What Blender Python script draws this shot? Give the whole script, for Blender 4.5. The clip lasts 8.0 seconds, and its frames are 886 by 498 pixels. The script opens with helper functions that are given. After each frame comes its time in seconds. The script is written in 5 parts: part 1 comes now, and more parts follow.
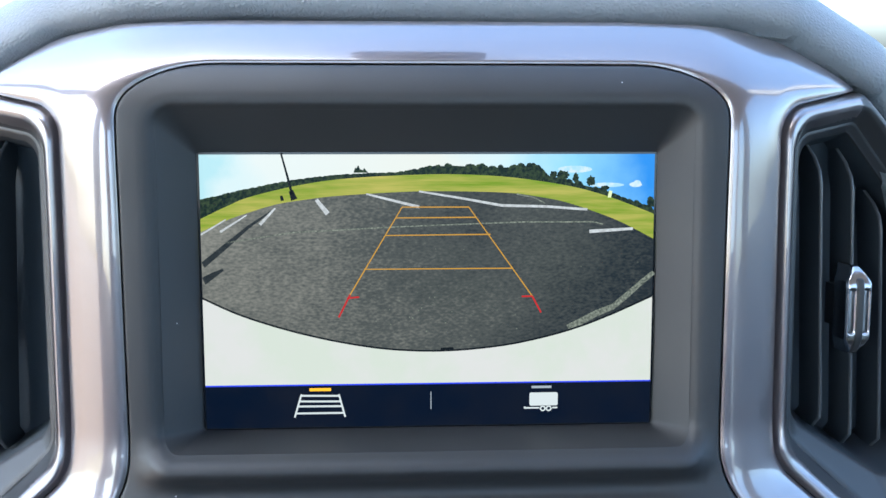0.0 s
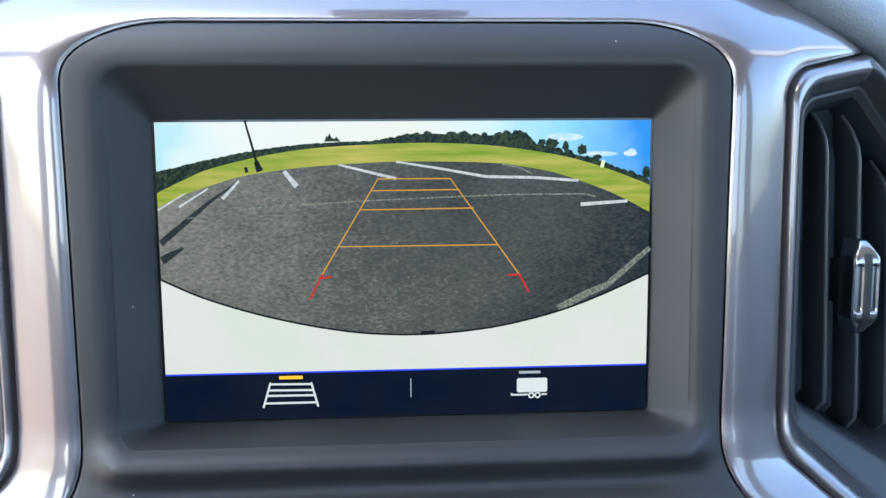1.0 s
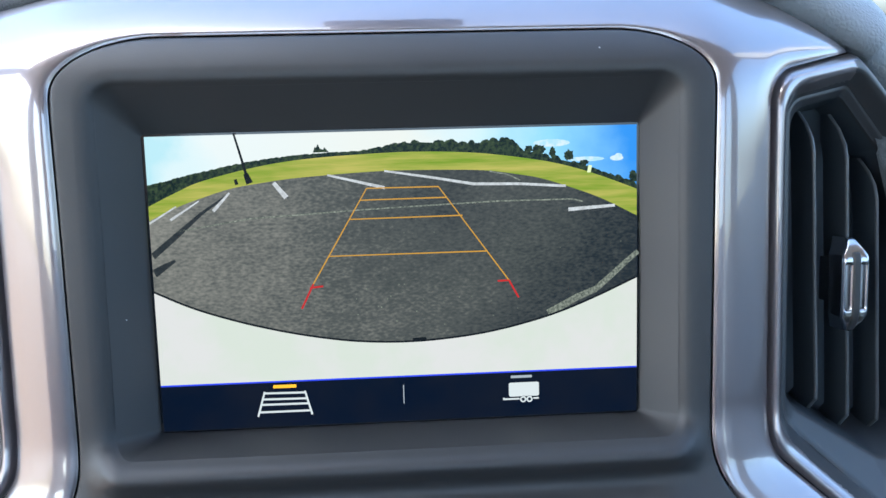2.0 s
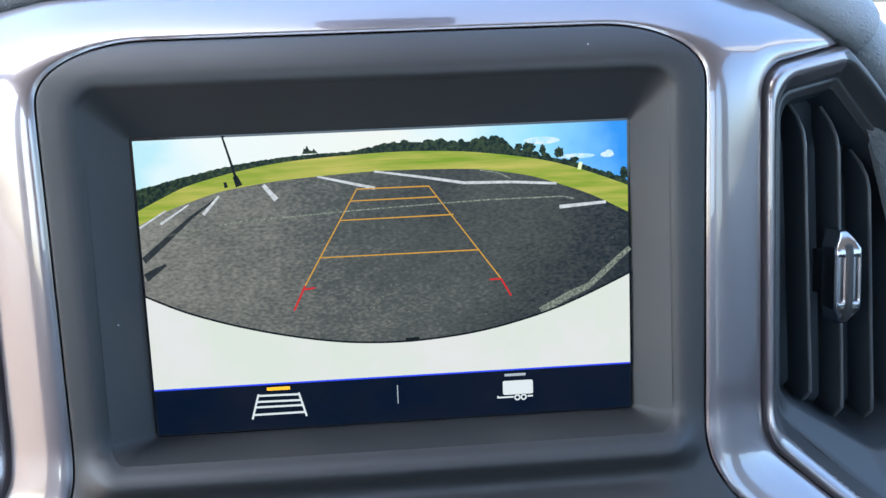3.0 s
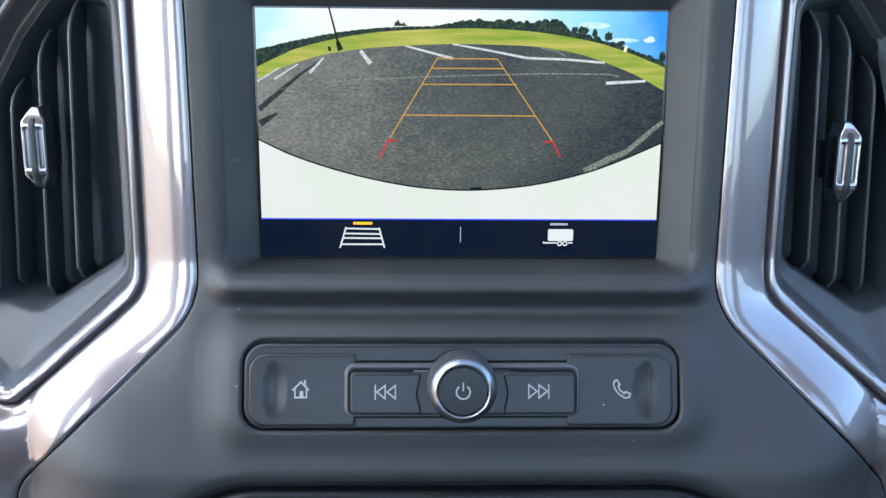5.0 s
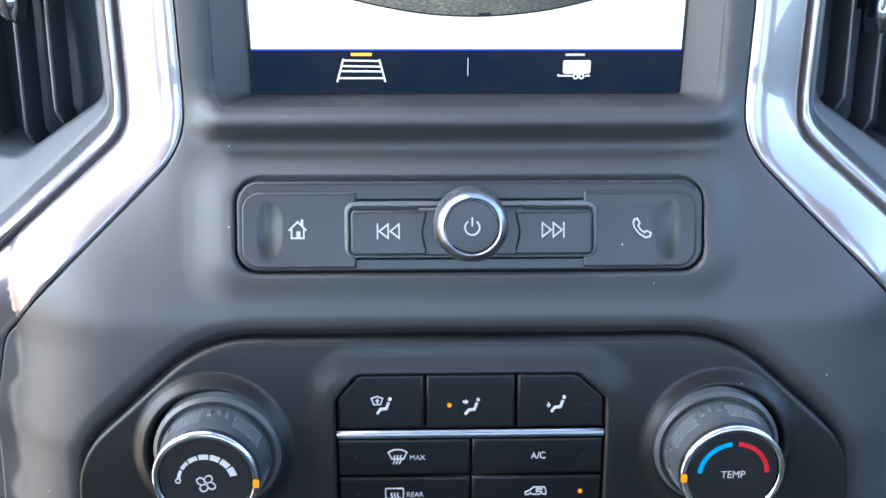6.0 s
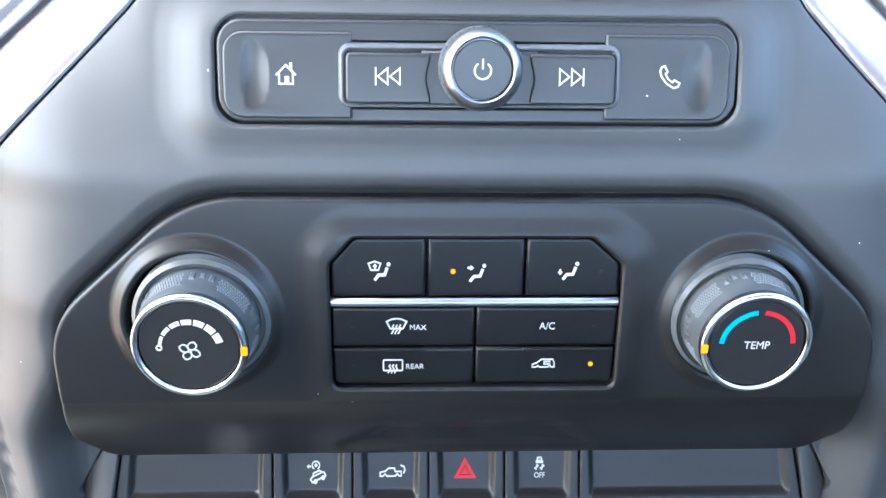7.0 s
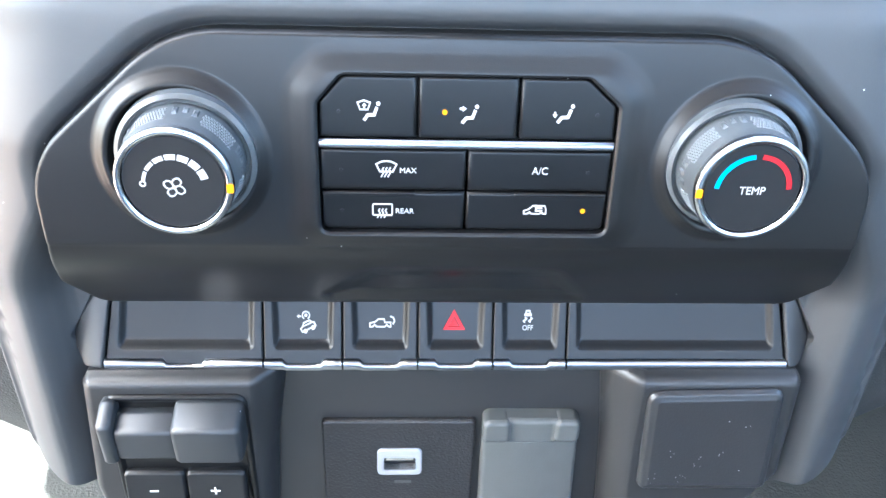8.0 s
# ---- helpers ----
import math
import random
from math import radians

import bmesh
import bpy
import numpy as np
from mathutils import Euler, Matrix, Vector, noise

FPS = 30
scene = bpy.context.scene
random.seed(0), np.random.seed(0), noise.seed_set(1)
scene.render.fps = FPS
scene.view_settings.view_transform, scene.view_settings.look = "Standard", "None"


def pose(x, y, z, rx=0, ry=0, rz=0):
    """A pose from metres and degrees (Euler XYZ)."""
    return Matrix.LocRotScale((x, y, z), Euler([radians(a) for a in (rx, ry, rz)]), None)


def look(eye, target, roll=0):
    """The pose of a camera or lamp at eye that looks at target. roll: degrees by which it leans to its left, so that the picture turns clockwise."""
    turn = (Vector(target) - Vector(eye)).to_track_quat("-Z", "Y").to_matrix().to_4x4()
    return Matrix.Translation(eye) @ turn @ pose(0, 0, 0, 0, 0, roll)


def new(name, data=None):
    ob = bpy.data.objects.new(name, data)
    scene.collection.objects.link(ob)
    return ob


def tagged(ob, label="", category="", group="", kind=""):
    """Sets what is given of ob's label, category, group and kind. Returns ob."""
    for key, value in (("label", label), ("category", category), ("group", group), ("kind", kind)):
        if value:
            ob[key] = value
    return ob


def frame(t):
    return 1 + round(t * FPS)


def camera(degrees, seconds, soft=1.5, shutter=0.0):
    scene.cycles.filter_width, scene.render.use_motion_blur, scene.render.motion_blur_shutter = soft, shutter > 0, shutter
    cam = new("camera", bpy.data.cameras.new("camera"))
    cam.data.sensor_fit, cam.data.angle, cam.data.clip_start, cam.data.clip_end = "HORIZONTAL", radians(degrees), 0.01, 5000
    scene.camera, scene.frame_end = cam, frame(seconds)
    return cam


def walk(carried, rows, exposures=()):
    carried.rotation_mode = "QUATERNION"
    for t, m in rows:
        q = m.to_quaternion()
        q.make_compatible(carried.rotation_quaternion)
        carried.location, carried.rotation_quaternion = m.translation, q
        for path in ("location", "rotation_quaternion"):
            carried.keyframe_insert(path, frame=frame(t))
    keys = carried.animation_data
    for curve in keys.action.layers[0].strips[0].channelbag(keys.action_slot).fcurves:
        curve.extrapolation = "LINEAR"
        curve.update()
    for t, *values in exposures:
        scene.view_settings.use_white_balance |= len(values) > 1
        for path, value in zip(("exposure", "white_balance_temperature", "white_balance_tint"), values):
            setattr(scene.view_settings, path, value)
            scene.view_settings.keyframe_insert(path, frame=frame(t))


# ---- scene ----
cam = camera(56.8, 8.0)
PATH = [
    (0, (-0.0066, -0.2799, 0.8111), (0.0788, 1.7074, 0.6024), -0.12),
    (0.5, (-0.0072, -0.2557, 0.8039), (0.1173, 1.7255, 0.5598), -0.23),
    (1, (-0.0042, -0.2588, 0.8058), (0.1187, 1.7222, 0.5601), -0.40),
    (1.5, (-0.0075, -0.2595, 0.8025), (0.1157, 1.7241, 0.5790), -0.42),
    (1.7, (-0.0042, -0.2605, 0.8062), (0.1139, 1.7213, 0.5646), -0.78),
    (2.8, (0.0034, -0.2613, 0.8115), (0.1174, 1.7176, 0.5451), -2.55),
    (3, (0.0030, -0.2603, 0.8116), (0.1169, 1.7177, 0.5388), -2.47),
    (3.5, (-0.0054, -0.2642, 0.8126), (0.0959, 1.7153, 0.5456), -2.17),
    (4, (-0.0108, -0.2828, 0.8133), (0.0444, 1.7013, 0.5679), -1.59),
    (4.5, (-0.0149, -0.3187, 0.8072), (0.0312, 1.6567, 0.4979), -0.53),
    (4.7, (-0.0157, -0.3201, 0.7972), (0.0239, 1.6517, 0.4644), -0.11),
    (5, (-0.0143, -0.3184, 0.7856), (0.0383, 1.6429, 0.3974), 0.48),
    (5.2, (-0.0134, -0.3145, 0.7725), (0.0438, 1.6424, 0.3635), 0.50),
    (6.3, (-0.0166, -0.2977, 0.7457), (0.0300, 1.5907, 0.0887), -0.13),
    (6.5, (-0.0177, -0.2921, 0.7391), (0.0535, 1.5792, 0.0369), 0.18),
    (7, (-0.0206, -0.2844, 0.7279), (0.0601, 1.5478, -0.0698), 0.99),
    (7.5, (-0.0210, -0.2819, 0.7209), (0.0682, 1.5038, -0.1754), 1.59),
    (8, (-0.0197, -0.2862, 0.7124), (0.0798, 1.4200, -0.3264), 2.16),
]
# The dash leans back: stack and camera path are given upright and turned together about (0, 0, 0.72).
LEAN = Matrix.Translation((0, 0, 0.72)) @ Matrix.Rotation(radians(-8.0), 4, "X") @ Matrix.Translation((0, 0, -0.72))
walk(cam, [(t, LEAN @ look(eye, target, roll)) for t, eye, target, roll in PATH],
     exposures=[(0.0, 2.69, 5650, 2), (4.0, 2.71, 5650, 4), (5.2, 2.90, 5680, 4), (6.4, 4.14, 5700, 2), (7.0, 4.54, 5840, 2), (8.0, 5.10, 5920, 2)])

# ---------------------------------------------------------------- daylight
SUN_UP, SUN_AZ = 52.0, 238.0          # height and compass turn of the sun, degrees
world = bpy.data.worlds.new("sky")
scene.world = world
world.use_nodes = True
wn = world.node_tree.nodes
sky = wn.new("ShaderNodeTexSky")
sky.sky_type, sky.sun_disc = "NISHITA", False
sky.sun_elevation, sky.sun_rotation = radians(SUN_UP), radians(SUN_AZ)
sky.dust_density = 3.5
world.node_tree.links.new(sky.outputs[0], wn["Background"].inputs[0])
wn["Background"].inputs[1].default_value = 0.15
sun = new("sun", bpy.data.lights.new("sun", "SUN"))
sun.data.energy, sun.data.angle, sun.data.color = 4.0, radians(0.5), (1.0, 0.94, 0.86)
to_sun = Vector((math.sin(radians(SUN_AZ)) * math.cos(radians(SUN_UP)),
                 math.cos(radians(SUN_AZ)) * math.cos(radians(SUN_UP)), math.sin(radians(SUN_UP))))
sun.matrix_basis = look(to_sun * 5, (0, 0, 0))


# ---------------------------------------------------------------- materials
def material(name, colour, rough=0.5, metal=0.0, coat=0.0, bump=0.0, bump_size=0.0006, vary=0.12,
             vary_size=0.03, dust=0.0, leather=False, spec=0.5):
    m = bpy.data.materials.new(name)
    m.use_nodes = True
    nt = m.node_tree
    b = nt.nodes["Principled BSDF"]
    b.inputs["Roughness"].default_value = rough
    b.inputs["Metallic"].default_value = metal
    b.inputs["Specular IOR Level"].default_value = spec
    b.inputs["Coat Weight"].default_value = coat
    b.inputs["Coat Roughness"].default_value = 0.02
    at = nt.nodes.new("ShaderNodeTexCoord")
    big = nt.nodes.new("ShaderNodeTexNoise")
    big.inputs["Scale"].default_value = 1.0 / vary_size
    big.inputs["Detail"].default_value = 6
    nt.links.new(at.outputs["Object"], big.inputs["Vector"])
    mix = nt.nodes.new("ShaderNodeMix")
    mix.data_type = "RGBA"
    mix.inputs["A"].default_value = (*[c * (1 - vary) for c in colour], 1)
    mix.inputs["B"].default_value = (*[min(1, c * (1 + vary)) for c in colour], 1)
    nt.links.new(big.outputs["Fac"], mix.inputs["Factor"])
    out = mix.outputs["Result"]
    rr = nt.nodes.new("ShaderNodeMapRange")
    rr.inputs["To Min"].default_value = max(0.02, rough * 0.88)
    rr.inputs["To Max"].default_value = min(1, rough * 1.12)
    nt.links.new(big.outputs["Fac"], rr.inputs["Value"])
    nt.links.new(rr.outputs["Result"], b.inputs["Roughness"])
    if dust:
        v = nt.nodes.new("ShaderNodeTexVoronoi")
        v.inputs["Scale"].default_value = 95
        nt.links.new(at.outputs["Object"], v.inputs["Vector"])
        near = nt.nodes.new("ShaderNodeMath")
        near.operation, near.inputs[1].default_value = "LESS_THAN", 0.025
        nt.links.new(v.outputs["Distance"], near.inputs[0])
        sep = nt.nodes.new("ShaderNodeSeparateColor")
        nt.links.new(v.outputs["Color"], sep.inputs[0])
        few = nt.nodes.new("ShaderNodeMath")
        few.operation, few.inputs[1].default_value = "LESS_THAN", dust
        nt.links.new(sep.outputs[0], few.inputs[0])
        both = nt.nodes.new("ShaderNodeMath")
        both.operation = "MULTIPLY"
        nt.links.new(near.outputs[0], both.inputs[0])
        nt.links.new(few.outputs[0], both.inputs[1])
        speck = nt.nodes.new("ShaderNodeMix")
        speck.data_type = "RGBA"
        speck.inputs["B"].default_value = (0.6, 0.6, 0.58, 1)
        nt.links.new(both.outputs[0], speck.inputs["Factor"])
        nt.links.new(out, speck.inputs["A"])
        out = speck.outputs["Result"]
    nt.links.new(out, b.inputs["Base Color"])
    if bump:
        if leather:
            tex = nt.nodes.new("ShaderNodeTexVoronoi")
            tex.feature = "DISTANCE_TO_EDGE"
            height = tex.outputs["Distance"]
        else:
            tex = nt.nodes.new("ShaderNodeTexNoise")
            tex.inputs["Detail"].default_value = 2
            height = tex.outputs["Fac"]
        tex.inputs["Scale"].default_value = 1.0 / bump_size
        nt.links.new(at.outputs["Object"], tex.inputs["Vector"])
        bn = nt.nodes.new("ShaderNodeBump")
        bn.inputs["Strength"].default_value = bump
        bn.inputs["Distance"].default_value = bump_size * 0.4
        nt.links.new(height, bn.inputs["Height"])
        nt.links.new(bn.outputs["Normal"], b.inputs["Normal"])
    return m


GLOW = 0.246                           # brightness of the lit display against daylight


def glowing(name, colour, strength, second=None, size=0.01, stretch=(1, 1, 1), detail=4.0, low=0.4, high=0.6):
    m = bpy.data.materials.new(name)
    m.use_nodes = True
    nt = m.node_tree
    b = nt.nodes["Principled BSDF"]
    b.inputs["Base Color"].default_value = (0.002, 0.002, 0.002, 1)
    b.inputs["Roughness"].default_value = 0.25
    b.inputs["Specular IOR Level"].default_value = 0.06
    b.inputs["Emission Strength"].default_value = strength * GLOW
    b.inputs["Emission Color"].default_value = (*colour, 1)
    if second:
        at = nt.nodes.new("ShaderNodeTexCoord")
        mp = nt.nodes.new("ShaderNodeMapping")
        mp.inputs["Scale"].default_value = stretch
        nt.links.new(at.outputs["Object"], mp.inputs["Vector"])
        n = nt.nodes.new("ShaderNodeTexNoise")
        n.inputs["Scale"].default_value = 1.0 / size
        n.inputs["Detail"].default_value = detail
        n.inputs["Roughness"].default_value = 0.65
        nt.links.new(mp.outputs[0], n.inputs["Vector"])
        r = nt.nodes.new("ShaderNodeValToRGB")
        r.color_ramp.elements[0].position, r.color_ramp.elements[1].position = low, high
        r.color_ramp.elements[0].color = (*colour, 1)
        r.color_ramp.elements[1].color = (*second, 1)
        nt.links.new(n.outputs["Fac"], r.inputs["Fac"])
        nt.links.new(r.outputs["Color"], b.inputs["Emission Color"])
    return m


BLACK = material("soft_black_plastic", (0.024, 0.0255, 0.0275), rough=0.52, bump=0.14, bump_size=0.0004, dust=0.28, spec=0.7)
PLATE = material("panel_black_plastic", (0.0062, 0.0064, 0.0070), rough=0.36, bump=0.14, bump_size=0.0004, dust=0.22, spec=0.33)
KEY = material("key_black_plastic", (0.0042, 0.0044, 0.0048), rough=0.33, bump=0.1, bump_size=0.0004, dust=0.08, spec=0.25)
KEY2 = material("lever_black_plastic", (0.014, 0.0158, 0.018), rough=0.44, bump=0.15, bump_size=0.0005, dust=0.06)
SATIN = material("satin_grey_plastic", (0.075, 0.079, 0.085), rough=0.38, bump=0.15)
DARK = material("vent_black_plastic", (0.0420, 0.0520, 0.0620), rough=0.55, bump=0.2, spec=0.3)
STRIP = material("audio_strip_plastic", (0.015, 0.016, 0.0175), rough=0.36, bump=0.12, bump_size=0.0004, dust=0.05)
SWITCH = material("switch_black_plastic", (0.0085, 0.0090, 0.0100), rough=0.38, bump=0.1, bump_size=0.0004, dust=0.10, spec=0.28)
LOWER = material("lower_black_plastic", (0.0125, 0.0128, 0.0136), rough=0.44, bump=0.15, bump_size=0.0005, dust=0.14, spec=0.5)
GRIP = material("worn_grip_plastic", (0.050, 0.055, 0.058), rough=0.36, vary=0.45, vary_size=0.006, bump=0.15)
STUD = material("rubbed_stud_plastic", (0.105, 0.112, 0.118), rough=0.4)
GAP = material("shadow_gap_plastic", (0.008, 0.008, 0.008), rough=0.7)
SILVER = material("silver_lacquer", (0.220, 0.198, 0.206), rough=0.29, metal=0.65, coat=1.0, vary=0.03, vary_size=0.02)
SILVER.node_tree.nodes["Principled BSDF"].inputs["Coat IOR"].default_value = 1.9
CHROME = material("satin_chrome", (0.50, 0.51, 0.53), rough=0.18, metal=1.0, vary=0.04)
SATINMETAL = material("satin_metal", (0.28, 0.29, 0.31), rough=0.30, metal=1.0, vary=0.05)
FACE = material("dial_face_black", (0.008, 0.008, 0.009), rough=0.46, spec=0.3, dust=0.03)
PRINT = material("white_print", (0.40, 0.40, 0.395), rough=0.5, vary=0.05)
BLUE = material("blue_print", (0.0, 0.26, 0.48), rough=0.45, vary=0.04)
RED = material("red_print", (0.34, 0.010, 0.016), rough=0.5, spec=0.2, vary=0.04)
LEATHER = material("grained_dash_vinyl", (0.20, 0.225, 0.25), rough=0.5, bump=0.8, bump_size=0.0018, leather=True)
CARPET = material("grey_carpet", (0.022, 0.024, 0.0225), rough=0.95, bump=1.0, bump_size=0.003, vary=0.4)
LINER = material("grey_headliner", (0.46, 0.455, 0.44), rough=0.9, bump=0.4, bump_size=0.002)
# Unseen cab walls; their tints set the light thrown on the stack.
WARMSKIN = material("warm_cab_trim", (0.74, 0.51, 0.44), rough=0.8, bump=0.3, bump_size=0.002)
DOORSKIN = material("door_trim", (0.06, 0.078, 0.09), rough=0.7, bump=0.3, bump_size=0.002)
BACKSKIN = material("cab_back_trim", (0.24, 0.30, 0.36), rough=0.7, bump=0.3, bump_size=0.002)
CAPGREY = material("outlet_cap_rubber", (0.050, 0.053, 0.052), rough=0.5, vary=0.2, vary_size=0.01, dust=0.1, bump=0.3)
STEEL = material("bright_steel", (0.7, 0.7, 0.7), rough=0.25, metal=1.0)
ASPHALT = material("sunlit_pavement", (0.165, 0.110, 0.072), rough=0.9, bump=0.1, bump_size=0.02, vary=0.3, vary_size=0.5)
AMBER = glowing("amber_light", (1.0, 0.40, 0.01), 0.34)


# ---------------------------------------------------------------- mesh tools
def mesh_of(name, verts, faces, mat, sharp=38, normals=None):
    me = bpy.data.meshes.new(name)
    me.from_pydata([tuple(map(float, v)) for v in verts], [], [tuple(map(int, f)) for f in faces])
    me.validate()
    me.polygons.foreach_set("use_smooth", [True] * len(me.polygons))
    me.materials.append(mat)
    me.update()
    if normals is None:
        me.set_sharp_from_angle(angle=radians(sharp))
    else:
        me.normals_split_custom_set_from_vertices([tuple(map(float, n)) for n in normals])
    return me


def thing(name, where, label, category, group="", kind=""):
    ob = new(name)
    ob.matrix_basis = LEAN @ Matrix.Translation(where)
    ob.empty_display_size = 0.01
    return tagged(ob, label, category, group, kind)


def under(ob, parent):
    ob.parent = parent
    if parent.type == "EMPTY":
        ob.matrix_parent_inverse = (LEAN.inverted() @ parent.matrix_basis).inverted()
    return ob


def part(name, geo, mat, parent, label="", sharp=38):
    ob = new(name, mesh_of(name, geo[0], geo[1], mat, sharp, geo[2] if len(geo) > 2 else None))
    under(ob, parent)
    return tagged(ob, label)


def solo(name, geo, mat, sharp, label, category, group=""):
    """A thing of one mesh on the leaning dash."""
    ob = new(name, mesh_of(name, geo[0], geo[1], mat, sharp, geo[2] if len(geo) > 2 else None))
    ob.matrix_basis = LEAN
    return tagged(ob, label, category, group)


def joined(*geos):
    verts, faces = [], []
    for v, f in geos:
        k = len(verts)
        verts += list(v)
        faces += [tuple(i + k for i in q) for q in f]
    return verts, faces


def mirror(corners):
    """Right half from top to bottom, closed with its mirror image, counter-clockwise."""
    left = [(-c[0], *c[1:]) for c in corners]
    return left + corners[::-1]


def ccw(corners):
    a = sum(p[0] * q[1] - q[0] * p[1] for p, q in zip(corners, corners[1:] + corners[:1]))
    return corners if a > 0 else corners[::-1]


def rect(x0, z0, x1, z1, r):
    return [(x0, z0, r), (x1, z0, r), (x1, z1, r), (x0, z1, r)]


def shape(corners, o=0.0, n=6):
    """Points of a rounded polygon (x, z, radius; counter-clockwise), grown by o."""
    c = [Vector(p[:2]) for p in corners]
    k, out, moved = len(c), [], []
    for i in range(k):
        a, b, d = c[i - 1], c[i], c[(i + 1) % k]
        e, f = (b - a).normalized(), (d - b).normalized()
        n1, n2 = Vector((e.y, -e.x)), Vector((f.y, -f.x))
        m = n1 + n2
        moved.append(b + m * (o / max(0.25, 0.5 * m.dot(m))))
    for i in range(k):
        a, b, d = moved[i - 1], moved[i], moved[(i + 1) % k]
        e, f = (b - a).normalized(), (d - b).normalized()
        turn = e.x * f.y - e.y * f.x
        r = corners[i][2] + (o if turn > 0 else -o)
        ang = math.acos(max(-1, min(1, e.dot(f))))
        if r < 1e-5 or ang < 0.02:
            out += [tuple(b)] * (n + 1 if corners[i][2] > 0 and ang >= 0.02 else 1)
            continue
        t = min(r * math.tan(ang / 2), 0.48 * (b - a).length, 0.48 * (d - b).length)
        p, q = b - e * t, b + f * t
        for j in range(n + 1):
            u = j / n
            s = 1 - u
            w = math.cos(ang / 2)
            den = s * s + 2 * u * s * w + u * u
            out.append(tuple((p * (s * s) + b * (2 * u * s * w) + q * (u * u)) / den))
    return out


def dense(loop, most):
    """The loop with no step longer than most."""
    out = []
    for a, b in zip(loop, loop[1:] + loop[:1]):
        k = max(1, math.ceil(math.dist(a, b) / most))
        out += [(a[0] + (b[0] - a[0]) * i / k, a[1] + (b[1] - a[1]) * i / k) for i in range(k)]
    return out


def sdist(P, loop):
    """Signed distance of points from a closed loop, negative inside."""
    P, L = np.asarray(P, float), np.asarray(loop, float)
    best, inside = np.full(len(P), 1e9), np.zeros(len(P), bool)
    for a, b in zip(L, np.roll(L, -1, axis=0)):
        d = b - a
        l2 = max(d @ d, 1e-18)
        t = np.clip(((P - a) @ d) / l2, 0, 1)
        best = np.minimum(best, np.hypot(*(P - a - t[:, None] * d).T))
        if a[1] != b[1]:
            cross = (a[1] > P[:, 1]) != (b[1] > P[:, 1])
            inside ^= cross & (P[:, 0] < (b[0] - a[0]) * (P[:, 1] - a[1]) / (b[1] - a[1]) + a[0])
    return np.where(inside, -best, best)


def through_nodes(d, prof, edge):
    """A smooth, never overshooting line through the profile; flat beyond its ends unless it ends at an edge."""
    X, Y = np.array([p[0] for p in prof], float), np.array([p[1] for p in prof], float)
    h, g = np.diff(X), np.diff(Y) / np.diff(X)
    D = np.zeros(len(X))
    for i in range(1, len(X) - 1):
        if g[i - 1] * g[i] > 0:
            a, b = 2 * h[i] + h[i - 1], h[i] + 2 * h[i - 1]
            D[i] = (a + b) / (a / g[i - 1] + b / g[i])
    if edge and abs(X[0]) < 1e-7:
        D[0] = g[0]
    if edge and abs(X[-1]) < 1e-7:
        D[-1] = g[-1]
    c = np.clip(d, X[0], X[-1])
    i = np.clip(np.searchsorted(X, c) - 1, 0, len(h) - 1)
    t = (c - X[i]) / h[i]
    return ((1 + 2 * t) * (1 - t) ** 2 * Y[i] + t * (1 - t) ** 2 * h[i] * D[i]
            + t * t * (3 - 2 * t) * Y[i + 1] + t * t * (t - 1) * h[i] * D[i + 1])


